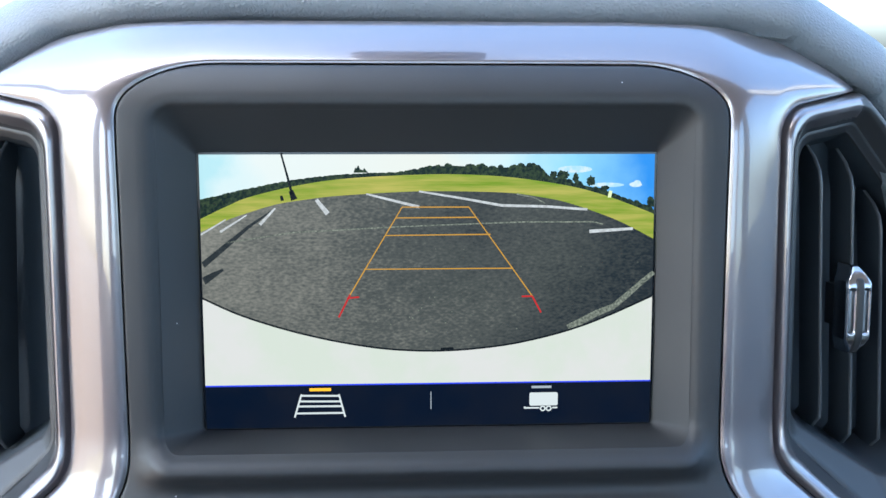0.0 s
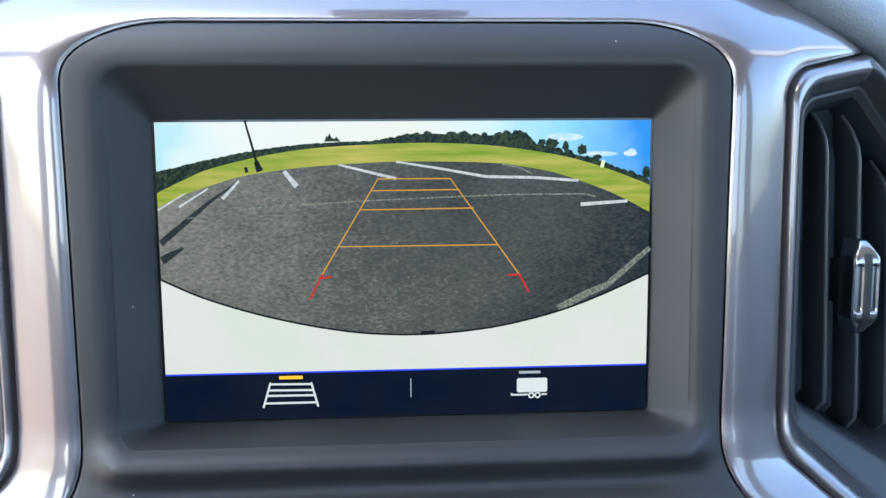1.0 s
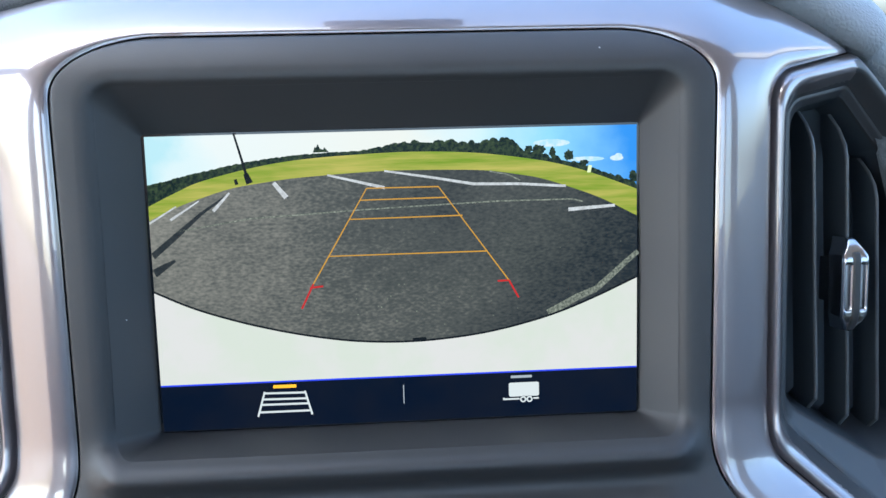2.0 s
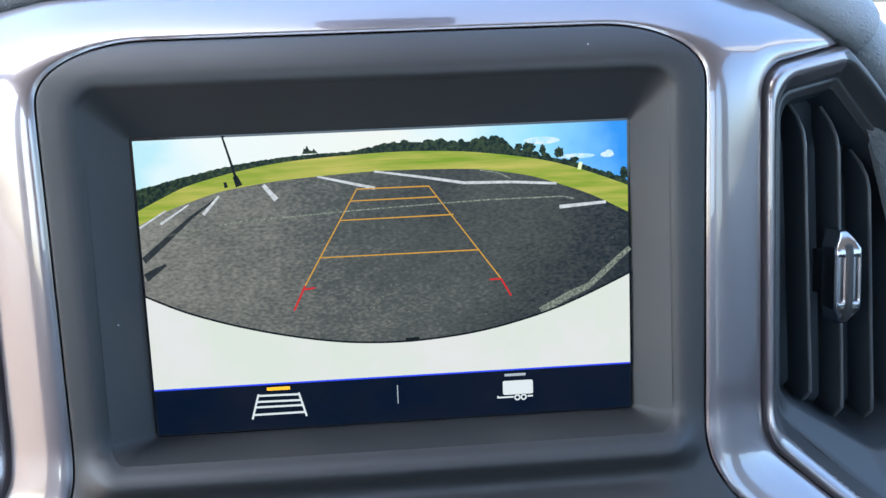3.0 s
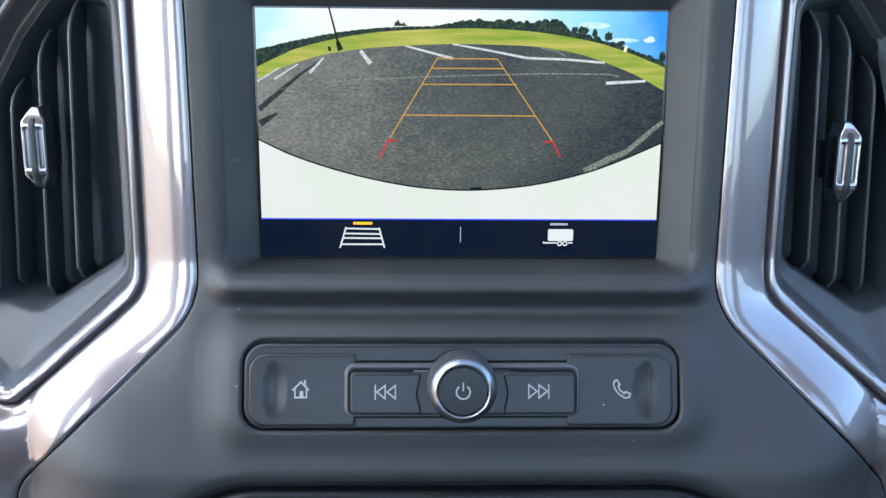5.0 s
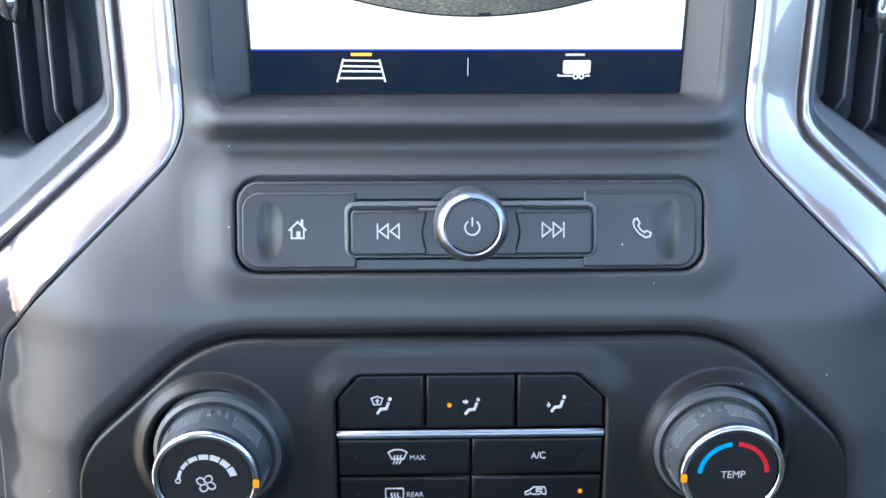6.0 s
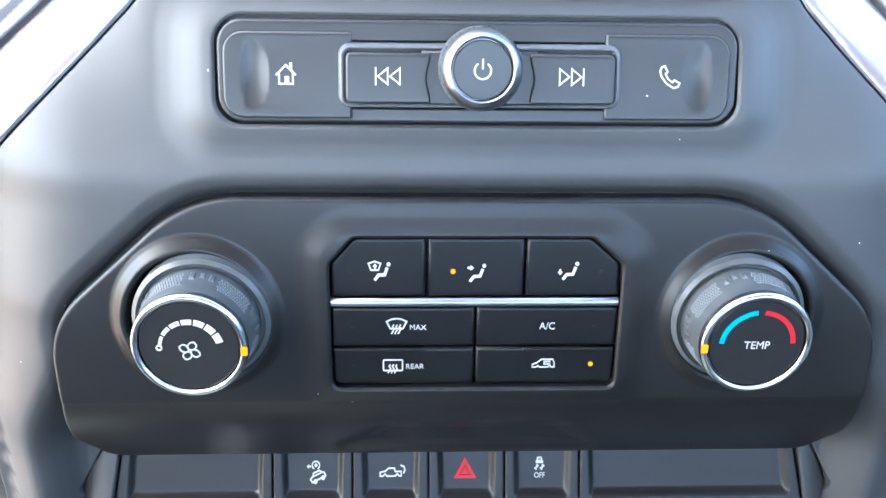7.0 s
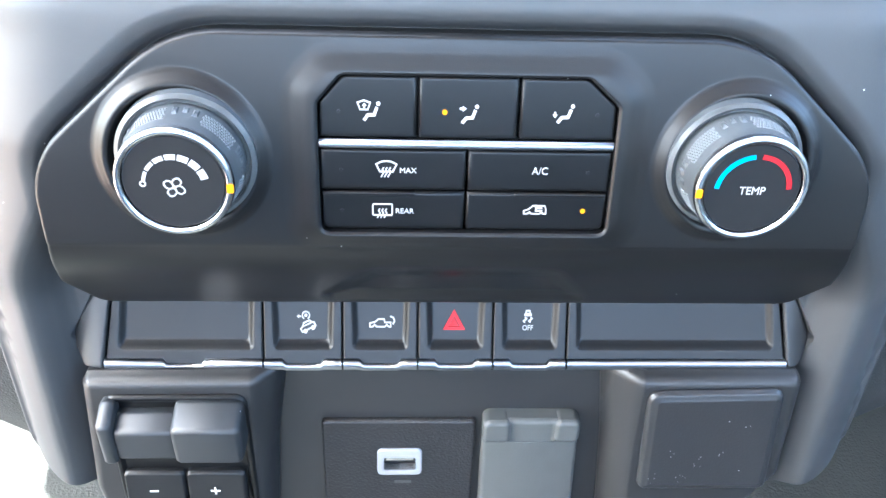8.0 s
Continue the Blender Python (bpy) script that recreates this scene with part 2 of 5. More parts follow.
def sheet(outer, f, holes=(), features=(), step=0.006, depth=0.008, n=6, soft=0.0003):
    """A moulded skin y = f(x, z) inside outer and outside holes. features: (corners, [(distance, dy)...])."""
    from mathutils.geometry import delaunay_2d_cdt
    out_loop = dense(shape(outer, 0, n), step * 0.8)
    hole_loops = [dense(shape(h, 0, n), step * 0.8) for h in holes]
    loops = [out_loop] + hole_loops
    feats = []
    for corners, prof in features:
        feats.append((np.array(shape(corners, 0, n)), prof, any(corners is c for c in (outer, *holes))))
        more = [p[0] + (q[0] - p[0]) * u for p, q in zip(prof, prof[1:]) if q[0] - p[0] > 0.0011 for u in (0.33, 0.67)]
        for s in [prof[0][0] - 0.0006, *sorted([p[0] for p in prof] + more), prof[-1][0] + 0.0006]:
            if s > 1e-7 and corners is outer or s < -1e-7 and any(corners is c for c in holes):
                continue
            if abs(s) > 1e-7 or not any(corners is c for c in (outer, *holes)):
                loops.append(dense(shape(corners, s, n), step * 0.8))
    pts, edges = [], []
    for lp in loops:
        k = len(pts)
        pts += [Vector(p) for p in lp]
        edges += [(k + i, k + (i + 1) % len(lp)) for i in range(len(lp))]
    A = np.array(out_loop)
    lo, hi = A.min(0), A.max(0)
    nx, nz = int((hi[0] - lo[0]) / step), int((hi[1] - lo[1]) / step)
    for i in range(1, nx):
        for j in range(1, nz):
            pts.append(Vector((lo[0] + (i + 0.13 * (j % 2)) * (hi[0] - lo[0]) / nx, lo[1] + j * (hi[1] - lo[1]) / nz)))
    vs, _, fs, *_ = delaunay_2d_cdt(pts, edges, [], 0, 1e-6)
    V = np.array([tuple(v) for v in vs])
    F = np.array([tuple(q) for q in fs])
    mid = V[F].mean(1)
    keep = sdist(mid, out_loop) < 0
    for h in hole_loops:
        keep &= sdist(mid, h) > 0
    F = F[keep]

    def height(P):
        P = np.asarray(P, float)
        y = f(P[:, 0], P[:, 1]) + np.zeros(len(P))
        for loop, prof, edge in feats:
            y = y + through_nodes(sdist(P, loop), prof, edge)
        return y

    verts = [(x, y, z) for (x, z), y in zip(V, height(V))]
    # the skin's own slope, so that it shades as one smooth moulding
    ex, ez = np.array([soft, 0.0]), np.array([0.0, soft])
    gx = (height(V + ex) - height(V - ex)) / (2 * soft)
    gz = (height(V + ez) - height(V - ez)) / (2 * soft)
    nor = np.stack([gx, -np.ones(len(V)), gz], 1)
    normals = list(nor / np.linalg.norm(nor, axis=1)[:, None])
    faces = []
    for a, b, c in F:
        ar = (V[b][0] - V[a][0]) * (V[c][1] - V[a][1]) - (V[b][1] - V[a][1]) * (V[c][0] - V[a][0])
        faces.append((a, b, c) if ar > 0 else (a, c, b))
    for lp in [out_loop] + hole_loops:
        y = height(lp)
        k, m = len(verts), len(lp)
        ccw = lp is out_loop
        verts += [(p[0], yy, p[1]) for p, yy in zip(lp, y)] + [(p[0], yy + depth, p[1]) for p, yy in zip(lp, y)]
        for i in range(m):
            j = (i + 1) % m
            q = (k + i, k + m + i, k + m + j, k + j)
            faces.append(q if ccw else q[::-1])
        L_ = np.array(lp)
        tan = np.roll(L_, -1, axis=0) - np.roll(L_, 1, axis=0)
        side = np.stack([tan[:, 1], np.zeros(m), -tan[:, 0]], 1)
        side = side / np.maximum(1e-12, np.linalg.norm(side, axis=1))[:, None] * (1 if ccw else -1)
        normals += list(side) * 2
    return verts, faces, normals


def split(geo, where):
    """Two meshes from one: the faces whose middle (x, z) passes the test, and the rest."""
    verts, faces, normals = geo
    mid = np.array([np.mean([verts[i] for i in fc], axis=0) for fc in faces])
    mask = where(mid[:, 0], mid[:, 2])
    out = []
    for want in (True, False):
        used, fs = {}, []
        for fc, hit in zip(faces, mask):
            if hit == want:
                fs.append(tuple(used.setdefault(i, len(used)) for i in fc))
        out.append(([verts[i] for i in used], fs, [normals[i] for i in used]))
    return out


def edge_round(r):
    return [(-r, 0.0), (-0.62 * r, 0.08 * r), (-0.29 * r, 0.30 * r), (-0.08 * r, 0.61 * r), (0.0, r)]


def slab(corners, y, depth=0.006, r=0.0008, tilt=0.0, z0=0.0, n=6, extra=(), step=0.02, f=None):
    """A flat moulded plate with rounded front edges; tilt moves y per metre of height above z0."""
    fn = f or (lambda x, z: y + tilt * (z - z0))
    return sheet(corners, fn, features=[(corners, edge_round(r)), *extra], step=step, depth=depth, n=n)


def lathe(profile, x, z, n=48, flute=None):
    """A body turned about an axis along y: (radius, y) from the back to the front centre."""
    verts, faces = [], []
    for k, (r, y) in enumerate(profile):
        for i in range(n):
            a = 2 * math.pi * i / n
            rr = r + (flute(k, a) if flute else 0)
            verts.append((x + rr * math.cos(a), y, z + rr * math.sin(a)))
    for k in range(len(profile) - 1):
        for i in range(n):
            j = (i + 1) % n
            faces.append((k * n + i, k * n + j, (k + 1) * n + j, (k + 1) * n + i))
    if profile[-1][0] > 1e-6:
        faces.append(tuple((len(profile) - 1) * n + i for i in range(n)))
    return verts, [f for f in faces]


def ribbon(points, width, y, thick=0.00015, closed=False):
    """A flat printed stroke along points (x, z), lying at depth y (number or function)."""
    P = [Vector(p) for p in points]
    k, lft, rgt = len(P), [], []
    for i in range(k):
        a = P[i - 1] if (i or closed) else None
        b = P[(i + 1) % k] if (i < k - 1 or closed) else None
        e = (P[i] - a).normalized() if a is not None else (b - P[i]).normalized()
        f = (b - P[i]).normalized() if b is not None else e
        n1, n2 = Vector((-e.y, e.x)), Vector((-f.y, f.x))
        m = n1 + n2
        m = m / max(0.35, 0.5 * m.dot(m)) * (width / 2)
        lft.append(P[i] + m)
        rgt.append(P[i] - m)
    at = y if callable(y) else (lambda x, z: y)
    verts = [(p.x, at(p.x, p.y) - thick, p.y) for p in rgt + lft] + [(p.x, at(p.x, p.y) + 0.0002, p.y) for p in rgt + lft]
    faces = []
    for i in range(k if closed else k - 1):
        j = (i + 1) % k
        faces += [(i, j, k + j, k + i), (i, 2 * k + i, 2 * k + j, j), (k + i, k + j, 3 * k + j, 3 * k + i)]
    return verts, faces


def blob(points, y, thick=0.00015):
    """A flat filled print with the outline points (x, z)."""
    area = sum(a[0] * b[1] - b[0] * a[1] for a, b in zip(points, points[1:] + points[:1]))
    pts = points if area > 0 else points[::-1]
    at = y if callable(y) else (lambda x, z: y)
    k = len(pts)
    verts = [(p[0], at(*p) - thick, p[1]) for p in pts] + [(p[0], at(*p) + 0.0002, p[1]) for p in pts]
    return verts, [tuple(range(k))] + [(i, k + i, k + (i + 1) % k, (i + 1) % k) for i in range(k)]


def arc(x, z, r, a0, a1, n=16, rz=None):
    return [(x + r * math.cos(radians(a0 + (a1 - a0) * i / n)), z + (rz or r) * math.sin(radians(a0 + (a1 - a0) * i / n))) for i in range(n + 1)]


def disc(x, z, r, n=14):
    return arc(x, z, r, 0, 360 - 360 / n, n - 1)


def scaled(points, x, z, k):
    return [(x + k * p[0], z + k * p[1]) for p in points]


def words(text, x, z, size, y, mat, parent, stretch=1.0, name="lettering"):
    c = bpy.data.curves.new(name, "FONT")
    c.body, c.size, c.align_x, c.align_y, c.extrude = text, size, "CENTER", "CENTER", 0.0001
    tmp = bpy.data.objects.new("tmp", c)
    scene.collection.objects.link(tmp)
    bpy.context.view_layer.update()
    me = bpy.data.meshes.new_from_object(tmp.evaluated_get(bpy.context.evaluated_depsgraph_get()))
    bpy.data.objects.remove(tmp)
    at = y if callable(y) else (lambda a, b: y)
    for v in me.vertices:
        px, pz = x + v.co.x * stretch, z + v.co.y
        v.co = (px, at(px, pz) - 0.0001 - v.co.z * 0.5, pz)
    me.materials.clear()
    me.materials.append(mat)
    ob = new(name, me)
    return under(ob, parent)


def box(x0, y0, z0, x1, y1, z1):
    v = [(x, y, z) for x in (x0, x1) for y in (y0, y1) for z in (z0, z1)]
    return v, [(0, 1, 3, 2), (4, 6, 7, 5), (0, 4, 5, 1), (2, 3, 7, 6), (0, 2, 6, 4), (1, 5, 7, 3)]


def loft(loops, close_last=False):
    """Skin through loops of equal count (x, y, z)."""
    m = len(loops[0])
    verts = [p for lp in loops for p in lp]
    faces = []
    for k in range(len(loops) - 1):
        for i in range(m):
            j = (i + 1) % m
            faces.append((k * m + i, k * m + j, (k + 1) * m + j, (k + 1) * m + i))
    if close_last:
        faces.append(tuple((len(loops) - 1) * m + i for i in range(m)))
    return verts, faces


def smooth01(a, b, v):
    t = np.clip((np.asarray(v, float) - a) / (b - a), 0, 1)
    return t * t * (3 - 2 * t)

# ---------------------------------------------------------------- the stack's large forms
ZT = np.array([0.30, 0.45, 0.53, 0.60, 0.645, 0.66, 0.69, 0.705, 0.72, 0.80, 0.826, 0.838, 0.8435, 0.857, 0.875, 0.91])
YT = np.array([-0.030, -0.030, -0.030, -0.042, -0.0385, -0.0325, -0.023, -0.017, -0.0145, -0.0125, -0.0125, -0.0102, -0.0055, 0.0125, 0.034, 0.08])
ZF = np.linspace(0.30, 0.91, 1221)
YF = np.convolve(np.pad(np.interp(ZF, ZT, YT), 12, "edge"), np.hanning(27)[1:-1] / np.hanning(27).sum(), "valid")


YW = np.convolve(np.pad(np.interp(ZF, ZT, YT), 45, "edge"), np.hanning(93)[1:-1] / np.hanning(93).sum(), "valid")
YF = YF + (YW - YF) * np.clip((ZF - 0.79) / 0.02, 0, 1)


def base(x, z):
    """Depth of the stack's skin: it leans back at the top and falls away sideways at the vents."""
    x, z = np.asarray(x, float), np.asarray(z, float)
    y = np.interp(z, ZF, YF)
    side = np.interp(z, [0.36, 0.40, 0.53, 0.598, 0.635, 0.70], [0.176, 0.187, 0.185, 0.182, 0.176, 0.176])
    side = side + np.where(x > 0, 0.004 * smooth01(0.62, 0.52, z), 0.0)
    R = 0.055 - 0.020 * smooth01(0.60, 0.54, z)
    d = np.clip(R - (side - np.abs(x)), 0, R * 0.80)
    y = y + (R - np.sqrt(R * R - d * d)) * smooth01(0.70, 0.63, z)
    u = np.abs(x) - 0.1025
    return y + 0.25 * (u + np.sqrt(u * u + 0.008 ** 2)) * smooth01(0.65, 0.72, z)


def corner(o):
    """The display surround's wide upper corner: a quarter of an ellipse, grown by o."""
    return [(0.0690 + (0.0313 + o) * math.sin(a), 0.8264 + (0.0172 + o) * math.cos(a), 0.0) for a in np.linspace(0, math.pi / 2, 13)]


SEAM = [*corner(0.0), (0.0988, 0.7020, 0.03), (0.1715, 0.6315, 0.014), (0.1790, 0.598, 0.02)]
SIDE = [(0.1835, 0.53, 0.05), (0.1815, 0.4370, 0.026), (0.1500, 0.4270, 0.012), (0.1380, 0.376, 0.0)]
RIM = rect(-0.0880, 0.7160, 0.0890, 0.8285, 0.006)
HVAC = mirror([(0.0915, 0.6388, 0.045), (0.1385, 0.5970, 0.035), (0.1385, 0.567, 0.006), (0.1428, 0.5440, 0.008), (0.1350, 0.5268, 0.008)])
RADIO = rect(-0.0802, 0.6614, 0.0822, 0.6930, 0.008)


def fascia_y(x, z):
    y = base(x, z)
    ax = np.abs(x)
    y = y - 0.0070 * np.exp(-((z - 0.7122) / 0.0060) ** 2) * smooth01(0.0990, 0.0840, ax)
    y = y + 0.0018 * np.exp(-((z - 0.7010) / 0.0055) ** 2) * smooth01(0.086, 0.074, ax)
    return y


fascia_outline = ([(-c[0], *c[1:]) for c in SEAM + SIDE] + [(x + 0.004, z, r) for x, z, r in SIDE[::-1]]
                  + [(SEAM[-1][0] + 0.002, 0.600, 0.02)] + SEAM[-2::-1])
pocket = ccw([(-0.1365, 0.534, 0.003), (-0.1522, 0.5070, 0.003), (-0.1470, 0.4932, 0.002), (-0.1530, 0.4330, 0.004), (-0.1350, 0.30, 0.0),
              (0.1280, 0.30, 0.0), (0.1510, 0.4385, 0.004), (0.1480, 0.4932, 0.002), (0.1530, 0.5070, 0.003), (0.1385, 0.534, 0.003)])
pocket_loop = shape(pocket)


def fascia_full(x, z):
    """The skin with the well for the switch row and lower panel sunk into it."""
    y = fascia_y(x, z)
    inside = sdist(np.stack([x, z], 1), pocket_loop) < -0.0002
    return np.where(inside, np.maximum(y, -0.0105), y)


hollow = [(-0.1610, 0.30, 0.0), (0.1605, 0.30, 0.0), (0.1605, 0.540, 0.05), (0.1240, 0.604, 0.02), (0.080, 0.628, 0.0), (-0.080, 0.628, 0.0), (-0.1240, 0.604, 0.02), (-0.1610, 0.540, 0.05)]    # the skin sinks beside the lower panels
fascia = thing("dashboard_fascia", (0, 0, 0.38), "matte black moulded plastic centre dash panel, dusty", "dash panel")
geo = sheet(fascia_outline, fascia_full, holes=[RIM, RADIO], step=0.005, depth=0.012, features=[
    (fascia_outline, edge_round(0.0012)),
    (RIM, [(0.0, 0.0030), (0.0008, 0.0019), (0.0022, 0.0008), (0.0040, 0.0002), (0.0060, 0.0)]),
    (rect(-0.0905, 0.6555, 0.0925, 0.6972, 0.012), [(-0.0110, -0.0048), (-0.0070, -0.0044), (-0.0030, -0.0032), (0.0010, -0.0017), (0.005, -0.0006), (0.010, 0.0)]),
    (RADIO, [(0.0, 0.0010), (0.0004, 0.0004), (0.0010, 0.0)]),
    (HVAC, [(-0.004, 0.0052), (0.0, 0.0052), (0.0015, 0.0034), (0.0040, 0.0012), (0.0085, 0.0)]),
    (hollow, [(-0.0135, 0.0160), (-0.0110, 0.0145), (-0.0060, 0.0088), (-0.0014, 0.0034), (0.0010, 0.0014), (0.0035, 0.0003), (0.0060, 0.0)]),
    (pocket, [(-0.0006, 0.0), (-0.0001, 0.0), (0.0, 0.0)])])
part("moulding", geo, BLACK, fascia)
# the tapering frame that runs back to the display
rim_pts = shape(RIM, 0.0)
scr_pts = shape(rect(-0.0778, 0.7186, 0.0795, 0.8148, 0.0012), 0.0)
rim_y = fascia_y(*np.array(rim_pts).T) + 0.003
rows = []
for u in (0.0, 0.15, 0.85, 1.0):
    rows.append([((1 - u) * a[0] + u * b[0], (1 - u) * ya + u * 0.001, (1 - u) * a[1] + u * b[1]) for a, b, ya in zip(rim_pts, scr_pts, rim_y)])
part("display_frame", loft(rows), BLACK, fascia)

# ---------------------------------------------------------------- silver trim
TRIM_OUT = [(0.070, 0.8612, 0.09), (0.108, 0.8598, 0.05), (0.131, 0.8562, 0.03), (0.166, 0.8345, 0.02), (0.212, 0.786, 0.02), (0.214, 0.69, 0.03), (0.200, 0.625, 0.02), (0.1825, 0.596, 0.0)]
seam_line = [*corner(0.0005), (0.0993, 0.7023, 0.03), (0.1719, 0.6320, 0.014), (0.1795, 0.596, 0.0)]
trim_outline = ([(-c[0], *c[1:]) for c in TRIM_OUT] + [(-c[0], *c[1:]) for c in seam_line][::-1]
                + seam_line + TRIM_OUT[::-1])
VENT = [(0.163, 0.8382, 0.004), (0.1218, 0.8295, 0.013), (0.1216, 0.7060, 0.016), (0.173, 0.6610, 0.008), (0.206, 0.684, 0.004), (0.206, 0.790, 0.01), (0.187, 0.815, 0.006)]
VENT_IN = [(0.160, 0.8262, 0.004), (0.1316, 0.8207, 0.008), (0.1312, 0.7125, 0.008), (0.174, 0.6735, 0.005), (0.198, 0.688, 0.004), (0.198, 0.784, 0.01), (0.180, 0.807, 0.006)]
THROAT = [(0.158, 0.8222, 0.004), (0.1348, 0.8178, 0.008), (0.1345, 0.7165, 0.010), (0.171, 0.6935, 0.012), (0.194, 0.6975, 0.004), (0.194, 0.782, 0.01), (0.178, 0.8035, 0.006)]


def flip(corners, s):
    return ccw([(s * c[0], *c[1:]) for c in corners])


vent_hole = {s: flip(VENT, s) for s in (-1, 1)}
trim_loop = ccw(trim_outline)
trim = sheet(trim_loop, base, holes=[vent_hole[-1], vent_hole[1]], step=0.003, depth=0.010, n=12, soft=0.0003, features=[
    (trim_loop, [(-0.0120, -0.0016), (-0.0080, -0.0015), (-0.0045, -0.0012), (-0.0022, -0.0008), (-0.0012, -0.0005), (-0.0005, -0.0001), (0.0, 0.0006)]),
    *[(vent_hole[s], [(0.0, 0.0026), (0.0005, 0.0019), (0.0012, 0.0014), (0.0028, 0.0007), (0.0055, 0.0002), (0.0080, 0.0)]) for s in (-1, 1)]])
solo("dash_trim", trim, SILVER, 35, "glossy silver lacquered trim arching round the display", "trim")


# ---------------------------------------------------------------- air vents
def vent(s):
    out, inn = flip(VENT, s), flip(VENT_IN, s)
    v = thing("air_vent", (s * 0.165, 0.01, 0.68), "black air vent with upright slats and chrome slider, silver rim", "air vent", "vents beside the display")
    o2 = [(x, z, 0.0) for x, z in shape(out, -0.0005)]
    lip = shape(out, -0.0005)
    rim_geo, edge_geo = split(sheet(o2, lambda x, z: base(x, z) + 0.001, holes=[inn], step=0.003, depth=0.012, n=10, features=[
        (o2, [(-0.0035, -0.0032), (-0.0022, -0.0028), (-0.0012, -0.0012), (-0.0006, 0.0006), (0.0, 0.002)]),
        (inn, [(0.0, 0.0075), (0.0012, 0.0060), (0.003, 0.0035), (0.005, 0.0008), (0.0065, 0.0)])]), lambda x, z: ((np.abs(x) < 0.160) | (z < 0.69)) & (sdist(np.stack([x, z], 1), lip) > np.interp(z, [0.70, 0.73], [-0.0055, -0.0090])))
    part("rim", rim_geo, SILVER, v, "silver lacquered rim", 35)
    part("inner_frame", edge_geo, FRAME, v, "black inner frame")
    # ledge running in from the rim, wide below, then the dark throat
    thr = flip(THROAT, s)
    plane = lambda x: 0.5 * abs(x) - 0.0648
    ring_at = lambda c, o, dy: [(p[0], float(base(p[0], p[1])) + 0.001 + dy, p[1]) for p in shape(c, o)]
    part("ledge", loft([ring_at(inn, 0.0008, 0.0045), ring_at(inn, -0.0006, 0.0042), ring_at(inn, -0.0014, 0.0046), ring_at(thr, 0.0014, 0.0062), ring_at(thr, 0.0005, 0.0066), ring_at(thr, 0.0, 0.0078)]), FRAME, v, "black plastic ledge", 50)
    deep = [[(p[0], plane(p[0]) + dy, p[1]) for p in shape(thr, o)] for o, dy in ((-0.0015, 0.0160), (-0.0030, 0.0245))]
    part("throat", loft([ring_at(thr, 0.0, 0.0078), *deep], True), DARK, v, "black plastic throat")
    box_in = np.array(shape(thr, -0.0010))
    for k, x in enumerate((0.1460, 0.1625, 0.1790) if s > 0 else (0.1552, 0.1716, 0.1880)):
        zz = [z for z in np.linspace(0.66, 0.84, 361) if sdist([(s * x, z)], box_in)[0] < 0]
        z0, z1 = min(zz), max(zz)
        y0 = float(base(x, 0.76)) + 0.0050
        rows_ = []
        for t in np.linspace(0, 1, 22):
            z = z0 + (z1 - z0) * t
            back = 0.012 * max(0, (t - 0.86) / 0.14) ** 2 + 0.006 * max(0, (0.06 - t) / 0.06) ** 2
            lean = 0.0045 * s * (0.5 - t)
            rows_.append([(s * x + lean + a, y0 + back + b, z) for a, b in ((-0.0006, 0.016), (-0.0006, 0.0008), (0.0006, 0.0008), (0.0006, 0.016))])
        m = len(rows_[0])
        verts = [p for r in rows_ for p in r]
        faces = [(i * m + j, i * m + j + 1, (i + 1) * m + j + 1, (i + 1) * m + j) for i in range(len(rows_) - 1) for j in range(m - 1)]
        slat = part("slat", (verts, faces), DARK, v)
        # thin front edge in a paler grey than the slat's sides
        lip = [[(r_[1][0] + a, r_[1][1] + b, r_[1][2]) for a, b in ((-0.0001, 0.0002), (0.0001, -0.0005), (0.0006, -0.0008), (0.0011, -0.0005), (0.0013, 0.0002))] for r_ in rows_]
        m = len(lip[0])
        part("lip", ([p for r_ in lip for p in r_], [(i * m + j, i * m + j + 1, (i + 1) * m + j + 1, (i + 1) * m + j) for i in range(len(lip) - 1) for j in range(m - 1)]), SLAT, slat, "paler grey front edge")
    # slider
    sx, sz = (0.1588, 0.7565) if s > 0 else (0.1698, 0.7600)
    ty = float(base(sx, 0.76)) - 0.0050
    hexa = lambda w, h, c: [(s * sx - w, sz - h + c, 0.0012), (s * sx - w + c * 0.55, sz - h, 0.0012), (s * sx + w - c * 0.55, sz - h, 0.0012), (s * sx + w, sz - h + c, 0.0012),
                            (s * sx + w, sz + h - c, 0.0012), (s * sx + w - c * 0.55, sz + h, 0.0012), (s * sx - w + c * 0.55, sz + h, 0.0012), (s * sx - w, sz + h - c, 0.0012)]
    def clip_y(x, z):
        """The tab's face: flat in the middle, bowed back to the blade at both ends."""
        far = np.maximum(0.0, np.abs(np.asarray(z, float) - sz) - 0.0082)
        return ty + 62.0 * far ** 2 + 0.0 * np.asarray(x, float)

    tab_c = hexa(0.0047, 0.0168, 0.0060)
    wells = [rect(s * sx + a, sz - 0.0080, s * sx + b, sz + 0.0080, 0.0006) for a, b in ((-0.0036, -0.0017), (0.0017, 0.0036))]
    tab = part("slider", sheet(tab_c, clip_y, holes=wells, step=0.0015, depth=0.0085, features=[
        (tab_c, edge_round(0.0011)), *[(w, [(0.0, 0.0007), (0.0003, 0.0002), (0.0007, 0.0)]) for w in wells]]), CHROME, v, "chrome slider tab")
    for w in wells:
        part("side_panel", slab([(a, b, r) for a, b, r in w], ty + 0.0012, 0.002, 0.0003), SATINMETAL, tab, "satin silver panel")
    bar_ = rect(s * sx - 0.0013, sz - 0.0158, s * sx + 0.0013, sz + 0.0122, 0.0006)
